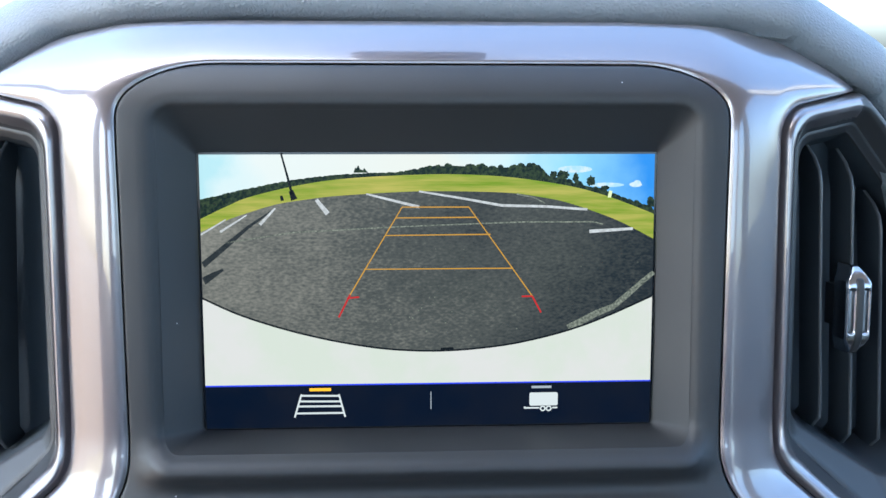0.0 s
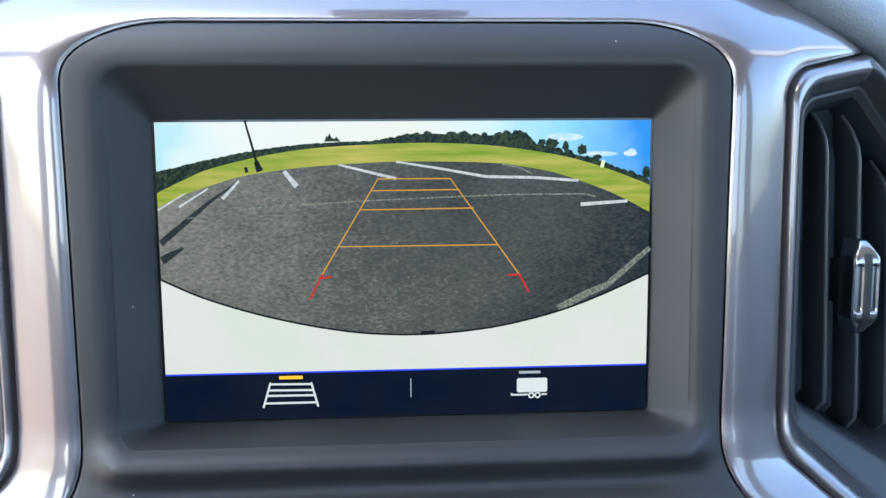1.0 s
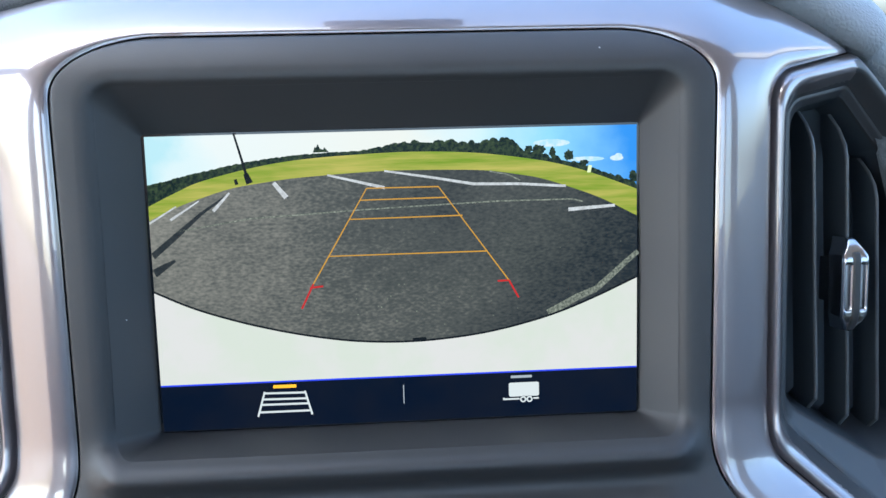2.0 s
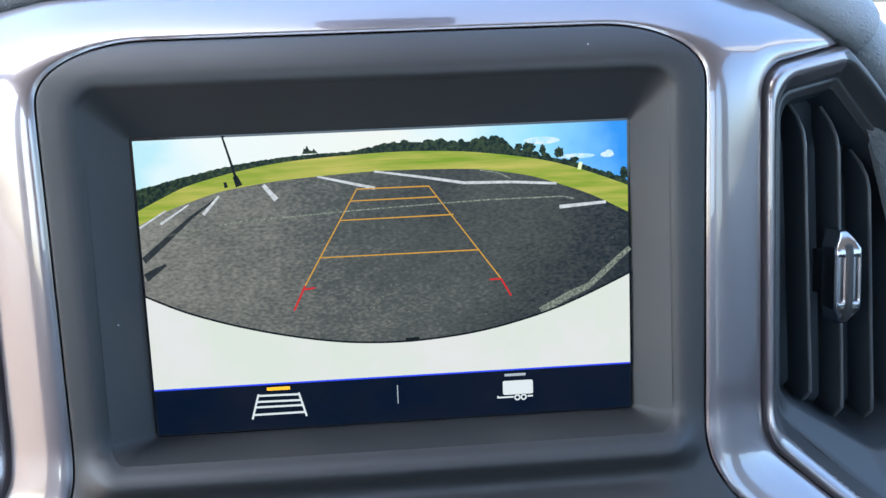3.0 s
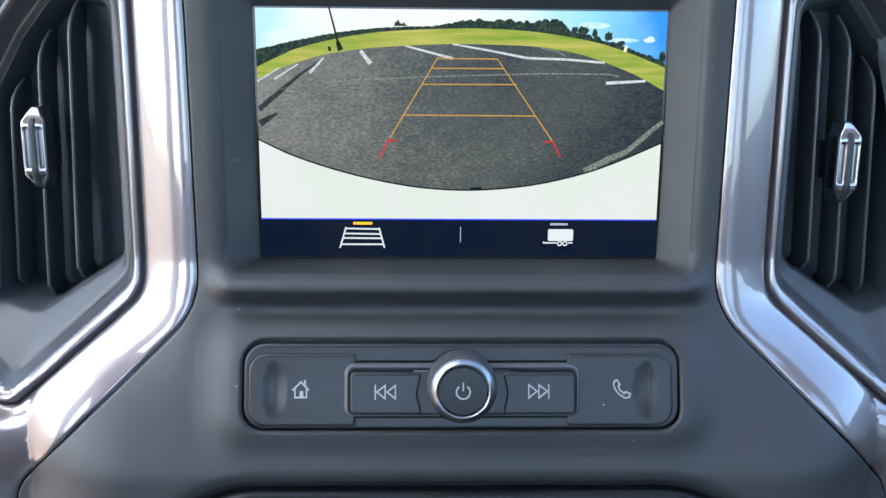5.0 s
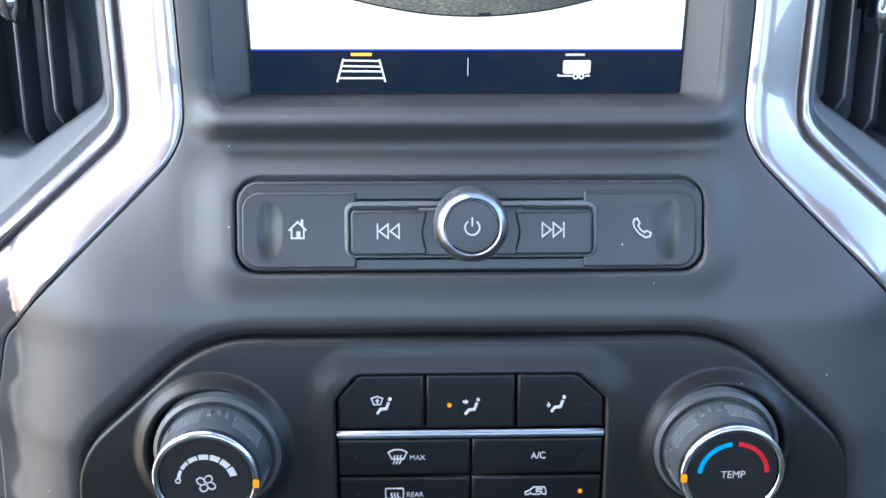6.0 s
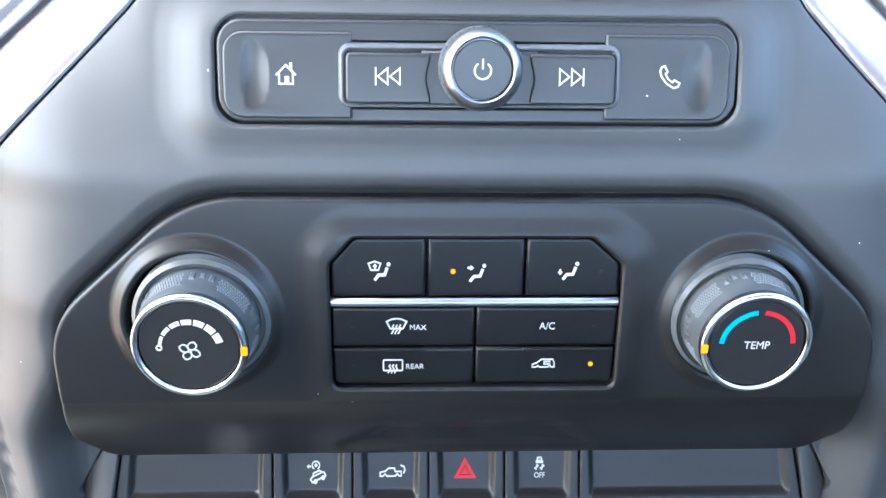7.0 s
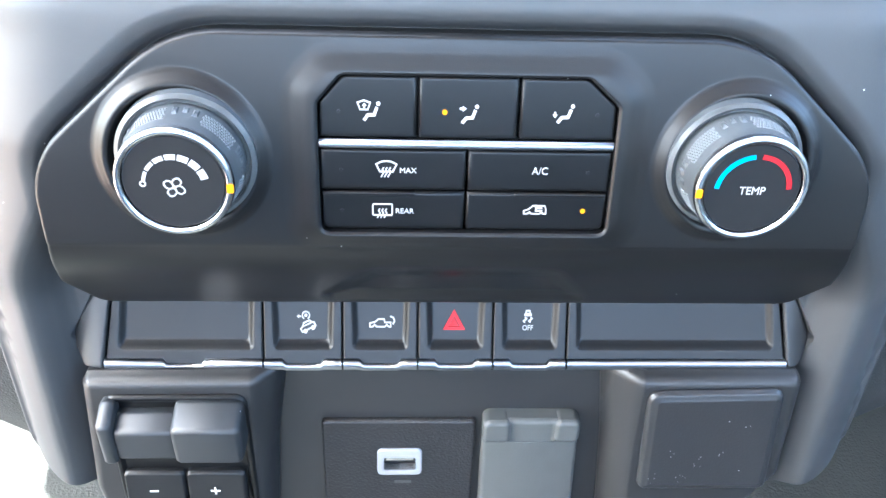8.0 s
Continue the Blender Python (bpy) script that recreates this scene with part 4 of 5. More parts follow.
# ---------------------------------------------------------------- audio control strip
def radio_y(x, z):
    return -0.0318 + 0.27 * (np.asarray(z, float) - 0.678) + 0.0 * np.asarray(x, float)


radio = thing("audio_panel", (0, -0.03, 0.661), "black audio control strip with power knob and four keys", "control panel")


def scoop(x, z):
    """Finger scoop of a key: steep at its outer end, running out towards the middle."""
    u, z = np.abs(np.asarray(x, float) - 0.0004), np.asarray(z, float)
    side = np.where(u > 0.0694, (u - 0.0694) / 0.0034, (0.0694 - u) / 0.0060)
    lens = np.clip(1 - side ** 2 - ((z - 0.6762) / 0.0104) ** 2, 0, 1)
    flat = smooth01(0.0722, 0.0670, u) * smooth01(0.0400, 0.0600, u) * smooth01(0.6645, 0.6685, z) * smooth01(0.6880, 0.6840, z)
    return 0.0012 * lens ** 1.2 + 0.0001 * flat


tray_l = [(-0.0386, 0.6637, 0.0003), (-0.0386, 0.6886, 0.0003), (-0.0773, 0.6886, 0.0060), (-0.0773, 0.6637, 0.0060)]
tray_r = [(0.0013 - c[0], *c[1:]) for c in tray_l]
clip = rect(-0.0425, 0.6670, 0.0444, 0.6856, 0.0035)
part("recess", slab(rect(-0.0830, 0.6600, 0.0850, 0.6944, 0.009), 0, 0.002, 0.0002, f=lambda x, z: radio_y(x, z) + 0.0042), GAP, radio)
part("plate", sheet(rect(-0.0792, 0.6624, 0.0812, 0.6920, 0.0075), lambda x, z: radio_y(x, z) + 1.5 * scoop(x, z), step=0.0025, depth=0.004, features=[
    (rect(-0.0792, 0.6624, 0.0812, 0.6920, 0.0075), edge_round(0.0008)),
    (clip, [(-0.001, 0.002), (0.0, 0.002), (0.0004, 0.0)])]), STRIP, radio)
for nm, tr, s in (("home_key", tray_l, -1), ("phone_key", tray_r, 1)):
    key = part(nm, sheet(ccw(tr), lambda x, z: radio_y(x, z) - 0.0007 + scoop(x, z), step=0.0011, depth=0.002, features=[
        (ccw(tr), edge_round(0.0005))]), STRIP, radio)
    yk = lambda x, z: float(radio_y(x, z)) - 0.00082 + float(scoop(x, z))
    part("groove", ribbon(shape(ccw(tr), 0.0002), 0.0004, lambda x, z: float(radio_y(x, z)) - 0.00005, 0.0, True), GAP, key)
    if s < 0:
        hx, hz = -0.0583, 0.6766
        house = [(-3.0, -0.4), (0, 2.5), (3.0, -0.4)]
        part("icon", joined(ribbon(scaled(house, hx, hz, 0.001), 0.00055, yk),
             ribbon(scaled([(-2.1, 0.2), (-2.1, -2.9), (2.1, -2.9), (2.1, 0.2)], hx, hz, 0.001), 0.0005, yk),
             blob(scaled([(-0.4, -2.9), (0.9, -2.9), (0.9, -0.7), (-0.4, -0.7)], hx, hz, 0.001), yk),
             blob(scaled([(1.1, 1.9), (1.9, 1.1), (1.9, 3.2), (1.1, 3.2)], hx, hz, 0.001), yk)), PRINT, key, "white house symbol")
    else:
        hx, hz = 0.0599, 0.6765
        handset = [(-2.6, 2.9), (-1.6, 3.2), (-0.7, 1.6), (-1.3, 0.9), (-0.4, -0.6), (0.9, -1.5), (1.6, -0.9), (3.2, -1.7), (2.8, -2.8), (1.4, -3.2), (-0.9, -1.9), (-2.6, 0.2), (-3.0, 1.7)]
        part("icon", ribbon(scaled(handset, hx, hz, 0.001), 0.0005, yk, closed=True), PRINT, key, "white telephone symbol")
PX, PZ = 0.0005, 0.6788


def tilted(geo):
    """Turned with the strip, whose face looks a little upward."""
    m = Matrix.Translation((0, -0.033, PZ)) @ Matrix.Rotation(radians(-9.0), 4, "X") @ Matrix.Translation((0, 0.033, -PZ))
    return [tuple(m @ Vector(v)) for v in geo[0]], geo[1]


frame_ = part("clip_surround", sheet(clip, lambda x, z: radio_y(x, z) - 0.0022, holes=[rect(-0.0405, 0.6682, 0.0426, 0.6840, 0.002)], step=0.006, depth=0.004, features=[
    (clip, edge_round(0.0018)), (rect(-0.0405, 0.6682, 0.0426, 0.6840, 0.002), [(0.0, 0.0008), (0.0003, 0.0003), (0.0008, 0.0)])]), SATIN, radio, "satin grey frame")
part("frame_floor", slab(rect(-0.0408, 0.6679, 0.0429, 0.6843, 0.002), 0, 0.001, 0.0001, f=lambda x, z: radio_y(x, z) - 0.0012), GAP, frame_)
part("frame_bridge", slab(rect(-0.0170, 0.6684, 0.0186, 0.6838, 0.0004), 0, 0.002, 0.0006, f=lambda x, z: radio_y(x, z) - 0.0031), STRIP, frame_)
for nm, x0, x1 in (("previous_key", -0.0399, -0.0142), ("next_key", 0.0158, 0.0420)):
    xi, xo = (x1, x0) if x0 < 0 else (x0, x1)
    d = -0.0016 if x0 < 0 else 0.0016
    c = [(xo, 0.6689, 0.0016), (xi, 0.6689, 0.0008), (xi + d * 0.2, 0.6714, 0.002), (xi + d, 0.6761, 0.008), (xi + d * 0.2, 0.6808, 0.002), (xi, 0.6833, 0.0008), (xo, 0.6833, 0.0016)]
    key = part(nm, slab(ccw(c), 0, 0.004, 0.0007, f=lambda x, z: radio_y(x, z) - 0.0042), STRIP, radio)
    yk = lambda x, z: float(radio_y(x, z)) - 0.0043
    mx, mz = (-0.0272, 0.6768) if x0 < 0 else (0.0286, 0.6770)
    s = 1 if x0 < 0 else -1
    tri = lambda a: scaled([(s * (a + 3.0), 2.3), (s * a, 0.0), (s * (a + 3.0), -2.3)], mx, mz, 0.001)
    part("icon", joined(ribbon(tri(-3.1), 0.00045, yk, closed=True), ribbon(tri(0.6), 0.00045, yk, closed=True),
         ribbon(scaled([(s * -3.7, 2.6), (s * -3.7, -2.6)], mx, mz, 0.001), 0.00045, yk)), PRINT, key, "white track-skip symbol")

knurl = lambda k, a: 0.00012 * (1 if math.sin(a * 54) > 0 else -1) if k in (1, 2) else 0.0
knob = part("power_knob", tilted(lathe([(0.0126, -0.033), (0.0125, -0.0375), (0.0122, -0.0432), (0.0119, -0.0440)], PX, PZ, 216, knurl)), SATIN, radio, "knurled satin knob", 50)
part("ring", tilted(lathe([(0.0119, -0.0434), (0.0119, -0.0444), (0.0114, -0.0454), (0.0101, -0.0471), (0.0095, -0.0475), (0.0090, -0.0472), (0.0088, -0.0464), (0.0088, -0.0450)], PX, PZ, 72)), SATINMETAL, knob, "bright satin ring", 60)
part("face", tilted(lathe([(0.0086, -0.045), (0.0086, -0.0468), (0.0082, -0.0472), (0.0, -0.0473)], PX, PZ, 48)), STRIP, knob, "black button face")
part("icon", tilted(joined(ribbon(arc(PX, PZ - 0.0002, 0.0024, 125, 415, 22), 0.0005, -0.0474), ribbon([(PX, PZ + 0.0032), (PX, PZ + 0.0002)], 0.0005, -0.0474))), PRINT, knob, "white power symbol")

# ---------------------------------------------------------------- climate panel
HZ = [0.50, 0.5305, 0.5660, 0.5700, 0.5900, 0.6100, 0.6250, 0.6405, 0.66]
HY = [-0.006, -0.0250, -0.0470, -0.0477, -0.0468, -0.0448, -0.0427, -0.0400, -0.0360]


def hvac_y(x, z):
    return through_nodes(np.asarray(z, float), list(zip(HZ, HY)), False) + 0.0 * np.asarray(x, float)


climate = thing("climate_panel", (0, -0.03, 0.5305), "black climate control panel with two dials and seven keys", "control panel")
block = [(-0.0466, 0.5740, 0.0030), (0.0487, 0.5740, 0.0030), (0.0485, 0.6180, 0.0025), (0.0385, 0.6268, 0.0035), (-0.0388, 0.6268, 0.0035), (-0.0466, 0.6180, 0.0025)]
skirt_ = [(-0.030, 0.553, 0.006), (0.036, 0.553, 0.006), (0.050, 0.5315, 0.002), (-0.050, 0.5315, 0.002)]
geo = sheet(HVAC, hvac_y, holes=[block], step=0.0045, depth=0.010, n=10, features=[
    (HVAC, [(-0.0016, 0.0), (-0.0010, 0.0001), (-0.0005, 0.0004), (-0.0002, 0.0009), (0.0, 0.0018)]),
    (block, [(0.0, 0.0010), (0.0004, 0.0004), (0.0010, 0.0)]),
    ([(x * 1.17, z + (0.0060 if z > 0.6 else -0.0060), 0.012) for x, z, r in block], [(-0.0080, -0.0020), (-0.0055, -0.0018), (-0.0025, -0.0011), (0.0010, -0.0003), (0.0040, 0.0)]),
    (ccw(skirt_), [(-0.006, 0.0030), (-0.002, 0.0018), (0.002, 0.0003), (0.004, 0.0)]),
    *[(ring(s * 0.0895, 0.5995, 0.0265), [(-0.0042, 0.0030), (-0.0034, -0.0020), (-0.0020, -0.0026), (0.0, -0.0014), (0.0015, -0.0004), (0.003, 0.0)]) for s in (-1, 1)],
    (rect(-0.3, 0.30, 0.3, 0.5682, 0.0), [(-0.0015, 0.0), (0.0, -0.0001), (0.0015, 0.0)])])
part("plate", geo, PLATE, climate)
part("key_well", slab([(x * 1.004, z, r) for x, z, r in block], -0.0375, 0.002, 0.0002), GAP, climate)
ky = lambda x, z: hvac_y(x, z) + 0.0004
yk = lambda x, z: float(hvac_y(x, z)) + 0.0003


def hkey(name, corners, dish=None):
    c = ccw(corners)
    return part(name, slab(c, 0, 0.004, 0.0011, f=ky, n=4, extra=dish or ()), KEY, climate)


def man(x, z, k=0.001):
    """Seated figure pictogram: head, bent body."""
    return [blob(disc(x + 1.9 * k, z + 2.5 * k, 0.00062), yk),
            ribbon([(x + 1.5 * k, z + 1.5 * k), (x + 0.6 * k, z - 1.0 * k), (x - 1.4 * k, z - 1.1 * k), (x - 2.6 * k, z - 2.8 * k)], 0.00092, yk)]


def arrow(x, z, dx, dz, k=0.001):
    d, n_ = Vector((dx, dz)), Vector((-dz, dx))
    P = [d * 1.3, n_ * 1.0, n_ * 0.4, n_ * 0.4 - d * 1.0, -n_ * 0.4 - d * 1.0, -n_ * 0.4, -n_ * 1.0]
    return blob([(x + p.x * k, z + p.y * k) for p in P], yk)


ZR = 0.6066
k1 = hkey("screen_and_floor_key", [(-0.0462, ZR, 0.0004), (-0.0155, ZR, 0.0004), (-0.0155, 0.6264, 0.0005), (-0.0386, 0.6264, 0.0035), (-0.0462, 0.6178, 0.0025)])
fan_s = [(-4.6, 2.6), (-2.6, 3.3), (-0.6, 2.6), (-1.4, 0.4), (-3.8, 0.4)]
part("icon", joined(*man(-0.0294, 0.6151), ribbon(scaled(fan_s, -0.0294, 0.6153, 0.001), 0.0004, yk, closed=True), arrow(-0.0319, 0.6169, 0, 1, 0.0007)), PRINT, k1, "white airflow symbol")
k2 = hkey("face_key", [(-0.0148, ZR, 0.0004), (0.0166, ZR, 0.0004), (0.0166, 0.6264, 0.0005), (-0.0148, 0.6264, 0.0005)])
part("icon", joined(*man(0.0016, 0.6146), arrow(-0.0010, 0.6164, 1, 0, 0.0009)), PRINT, k2, "white airflow symbol")
part("indicator", blob(disc(-0.0066, 0.6152, 0.0008), yk), AMBER, k2, "lit amber indicator")
k3 = hkey("floor_key", [(0.0173, ZR, 0.0004), (0.0483, ZR, 0.0004), (0.0481, 0.6178, 0.0025), (0.0383, 0.6264, 0.0035), (0.0173, 0.6264, 0.0005)])
part("icon", joined(*man(0.0320, 0.6152), arrow(0.0284, 0.6150, 0, -1, 0.0008)), PRINT, k3, "white airflow symbol")
bar_c = rect(-0.0468, 0.6034, 0.0486, 0.6061, 0.0006)
part("chrome_strip", slab(bar_c, 0, 0.004, 0.0011, f=lambda x, z: hvac_y(x, z) - 0.0010), SATINMETAL, climate, "bright chrome strip")
k4 = hkey("max_defrost_key", [(-0.0463, 0.5888, 0.0004), (0.0008, 0.5888, 0.0004), (0.0008, 0.6029, 0.0004), (-0.0463, 0.6029, 0.0004)])


def waves(x, z):
    w = []
    for d in (-1.1, 0.0, 1.1):
        w.append(ribbon(scaled([(d + 0.3, 1.2), (d - 0.2, 0.4), (d + 0.3, -0.5), (d - 0.2, -1.4), (d - 0.6, -2.2)], x, z, 0.001), 0.0004, yk))
    return w


part("icon", joined(ribbon(scaled([(-3.3, 1.3), (-1.6, 2.2), (0, 2.4), (1.6, 2.2), (3.3, 1.3), (2.1, -1.2), (-2.1, -1.2)], -0.0250, 0.5966, 0.001), 0.00045, yk, closed=True),
     *waves(-0.0250, 0.5957)), PRINT, k4, "white windscreen defrost symbol")
words("MAX", -0.0180, 0.5958, 0.0026, yk, PRINT, k4)
k5 = hkey("air_conditioning_key", [(0.0014, 0.5888, 0.0004), (0.0484, 0.5888, 0.0004), (0.0484, 0.6029, 0.0004), (0.0014, 0.6029, 0.0004)])
words("A/C", 0.0251, 0.5961, 0.0036, yk, PRINT, k5, 0.9)
k6 = hkey("rear_defrost_key", [(-0.0462, 0.5745, 0.0026), (0.0008, 0.5745, 0.0004), (0.0008, 0.5882, 0.0004), (-0.0462, 0.5882, 0.0004)])
part("icon", joined(ribbon(shape(rect(-0.0295, 0.5799, -0.0231, 0.5839, 0.0005), 0, 3), 0.00045, yk, closed=True), *waves(-0.0263, 0.5811)), PRINT, k6, "white rear window defrost symbol")
words("REAR", -0.0190, 0.5814, 0.0026, yk, PRINT, k6)
k7 = hkey("recirculation_key", [(0.0014, 0.5745, 0.0004), (0.0482, 0.5745, 0.0026), (0.0483, 0.5882, 0.0004), (0.0014, 0.5882, 0.0004)])
car = [(-3.7, -1.2), (-3.7, -0.2), (-2.2, 0.4), (-0.8, 1.7), (3.2, 1.7), (3.7, 0.4), (3.7, -1.2), (2.8, -1.2), (2.2, -0.6), (1.5, -1.2), (-1.2, -1.2), (-1.8, -0.6), (-2.5, -1.2)]
part("icon", joined(ribbon(scaled(car, 0.0245, 0.5821, 0.001), 0.0004, yk, closed=True), ribbon(scaled([(2.4, 0.9), (0.3, 0.9), (0.3, -0.1), (2.4, -0.1)], 0.0245, 0.5821, 0.001), 0.0005, yk)), PRINT, k7, "white car air recirculation symbol")
part("indicator", blob(disc(0.0406, 0.5820, 0.0008), yk), AMBER, k7, "lit amber indicator")
for kk, x0, x1, z in ((k6, -0.0458, -0.0156, 0.5872), (k7, 0.0171, 0.0478, 0.5872)):
    part("ridge", slab(rect(x0, z, x1, z + 0.0012, 0.0005), 0, 0.002, 0.0005, f=lambda x, zz: hvac_y(x, zz) - 0.0004), KEY, kk)
for kk, x, z in ((k1, -0.0400, 0.6150), (k3, 0.0420, 0.6150), (k4, -0.0396, 0.5958), (k5, 0.0408, 0.5958), (k6, -0.0396, 0.5815)):
    part("unlit_indicator", blob(disc(x, z, 0.00065, 10), yk, 0.00008), FACE, kk)


def dial(name, x, z, hand, label):
    body = part(name, lathe([(0.0222, -0.044), (0.0220, -0.0492), (0.0206, -0.0502), (0.0198, -0.0495), (0.0197, -0.0485)], x, z, 72), GRIP, climate, label, 40)
    part("skirt", lathe([(0.0188, -0.047), (0.0187, -0.0515), (0.0183, -0.0540), (0.0174, -0.0620), (0.0171, -0.0638)], x, z, 72), GRIP, body, "dark rubbed grip", 50)
    # raised grip pads round the skirt
    pads, flutes = [], []
    skirt_r = lambda y: np.interp(-y, [0.0515, 0.0540, 0.0620], [0.0187, 0.0183, 0.0174])

    def stud(a, y, wide, deep, high):
        at = lambda da, dy, h: (x + (skirt_r(y + dy) + h) * math.cos(a + da), y + dy, z + (skirt_r(y + dy) + h) * math.sin(a + da))
        low = [at(i * wide, j * deep, -0.0001) for i, j in ((-1, 1), (1, 1), (1, -1), (-1, -1))]
        top = [at(i * wide * 0.5, j * deep * 0.6, high) for i, j in ((-1, 1), (1, 1), (1, -1), (-1, -1))]
        return low + top, [(0, 1, 5, 4), (1, 2, 6, 5), (2, 3, 7, 6), (3, 0, 4, 7), (4, 5, 6, 7)]

    for g in range(5):
        a0 = radians((44 if hand > 0 else 72) + g * 72)
        for i in range(-6, 7):
            for j in range(5):
                pads.append(stud(a0 + (i + 0.5 * (j % 2)) * 0.050, -0.0530 - j * 0.0013, 0.021, 0.00055, 0.0003))
        for i, far in ((-1, 0.0040), (0, 0.0030), (1, 0.0042)):
            flutes.append(stud(a0 + radians(36 + i * 9.5), -0.0518 - far / 2, 0.055, far / 2, 0.0004))
    for flute in flutes:
        part("grip_flute", flute, GRIP, body)
    pad = part("grip_studs", joined(*pads), STUD, body, "rubbed pale grip studs")
    part("ring", lathe([(0.0174, -0.0624), (0.0177, -0.0642), (0.0176, -0.0654), (0.0170, -0.0661), (0.0161, -0.0662), (0.0155, -0.0657), (0.0153, -0.0645)], x, z, 84), CHROME, body, "bright chrome ring", 60)
    part("face", lathe([(0.0151, -0.063), (0.0151, -0.0651), (0.0147, -0.0655), (0.0, -0.0656)], x, z, 64), FACE, body, "glossy black face")
    px = x + hand * 0.0166
    part("pointer", blob(shape([(px - 0.0010, z - 0.0026, 0.0003), (px + 0.0010, z - 0.0026, 0.0003), (px + 0.0010, z + 0.0002, 0.0003), (px - 0.0010, z + 0.0002, 0.0003)]), -0.0663, 0.0003), AMBER, body, "lit amber pointer")
    return body


fy = -0.0657
fan = dial("fan_dial", -0.0876, 0.6002, 1, "ribbed fan speed dial with chrome ring")
fx, fz = -0.0876, 0.6002
bars = []
for i in range(8):
    a = 172 - i * 23.0
    w = 0.0010 + 0.00021 * i
    bars.append(ribbon(arc(fx + 0.0004, fz - 0.0006, 0.0092, a - 1, a - 20.5, 5), w, fy))
for bar in bars[:-1]:
    part("scale_mark", bar, PRINT, fan, "white fan speed mark")
part("off_mark", ribbon(disc(fx - 0.0090, fz - 0.0002, 0.0008, 12), 0.0004, fy, closed=True), PRINT, fan, "white ring mark")
blades = []
for q in range(4):
    a = radians(45 + 90 * q)
    lobe = [(1.75 + 1.50 * math.cos(t), 0.55 + 1.2 * math.sin(t)) for t in np.linspace(0.3, 5.6, 14)]
    blades.append(ribbon([(fx + 0.0001 + 0.001 * (math.cos(a) * u - math.sin(a) * w), fz - 0.0013 + 0.001 * (math.sin(a) * u + math.cos(a) * w)) for u, w in lobe], 0.0004, fy, closed=True))
part("icon", joined(*blades), PRINT, fan, "white fan symbol")
temp = dial("temperature_dial", 0.0876, 0.6002, -1, "ribbed temperature dial with chrome ring")
part("cold_scale", ribbon(arc(0.0876, 0.6000, 0.0113, 177, 97, 14), 0.0014, fy), BLUE, temp, "blue cold scale")
part("hot_scale", ribbon(arc(0.0876, 0.6000, 0.0113, 86, 3, 14), 0.0015, fy), RED, temp, "red hot scale")
words("TEMP", 0.0876, 0.5998, 0.0038, fy, PRINT, temp, 0.9)

# ---------------------------------------------------------------- switch row
switches = thing("switch_row", (0, -0.02, 0.493), "row of black rocker switches with thin chrome lower edge", "switch bank")
SX = [-0.1385, -0.0760, -0.0438, -0.0130, 0.0180, 0.0488, 0.1410]


def row_y(x, z):
    return -0.0205 + 0.40 * (np.asarray(z, float) - 0.498) + 0.0 * np.asarray(x, float)


ry = lambda x, z: float(row_y(x, z)) + 0.0028
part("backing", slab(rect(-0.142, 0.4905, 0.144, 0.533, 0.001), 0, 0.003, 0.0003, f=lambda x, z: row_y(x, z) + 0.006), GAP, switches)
names = ["blank_switch", "hill_descent_switch", "tailgate_switch", "hazard_switch", "stability_switch", "blank_switch"]
keys = []
for i, nm in enumerate(names):
    x0, x1 = SX[i] + 0.0004, SX[i + 1] - 0.0004
    xa, xb = x0 - (0.0016 if i == 0 else 0.0), x1 + (0.0016 if i == 5 else 0.0)
    c = [(xa, 0.4950, 0.0004), (xb, 0.4950, 0.0004), (x1 - (0.0048 if i == 5 else 0.0), 0.531, 0.0004), (x0 + (0.0038 if i == 0 else 0.0), 0.531, 0.0004)]
    e = 0.0034
    inset = [(x0 + e, 0.5008, 0.0024), (x1 - e, 0.5008, 0.0024), (x1 - e + 0.0014 - (0.006 if i == 5 else 0), 0.545, 0.001), (x0 + e - 0.0014 + (0.005 if i == 0 else 0), 0.545, 0.001)]
    k = part(nm, sheet(c, row_y, step=0.004, depth=0.005, features=[(c, edge_round(0.0006)), (inset, [(-0.0030, 0.0030), (-0.0024, 0.0028), (-0.0014, 0.0013), (-0.0004, 0.0002), (0.0, 0.0)])]), SWITCH, switches)
    keys.append(k)
    # chrome edge with a dipped middle
    mid, hw = (xa + xb) / 2, 0.0085
    top, dip = 0.4972, 0.0018
    if i < 5:
        prof = [(xa, 0), (mid - hw, 0), (mid - hw + 0.0016, -dip), (mid + hw - 0.0016, -dip), (mid + hw, 0), (xb, 0)]
    else:
        prof = [(xa, 0), (xb, 0)]
    rows_ = []
    for dy, dz in ((0.003, 0.0006), (-0.0008, 0.0004), (-0.0016, -0.0002), (-0.0021, -0.0022), (-0.0016, -0.0038), (0.003, -0.0042)):
        rows_.append([(x, float(row_y(x, 0.4965)) + dy, top + d * (1 if dz > -0.001 else 0.75) + dz * (1 if d == 0 else 0.75)) for x, d in prof])
    v = [p for r in rows_ for p in r]
    w = len(prof)
    part("chrome_edge", (v, [(a * w + b, (a + 1) * w + b, (a + 1) * w + b + 1, a * w + b + 1) for a in range(len(rows_) - 1) for b in range(w - 1)]), SATINMETAL, k, "thin chrome edge", 60)
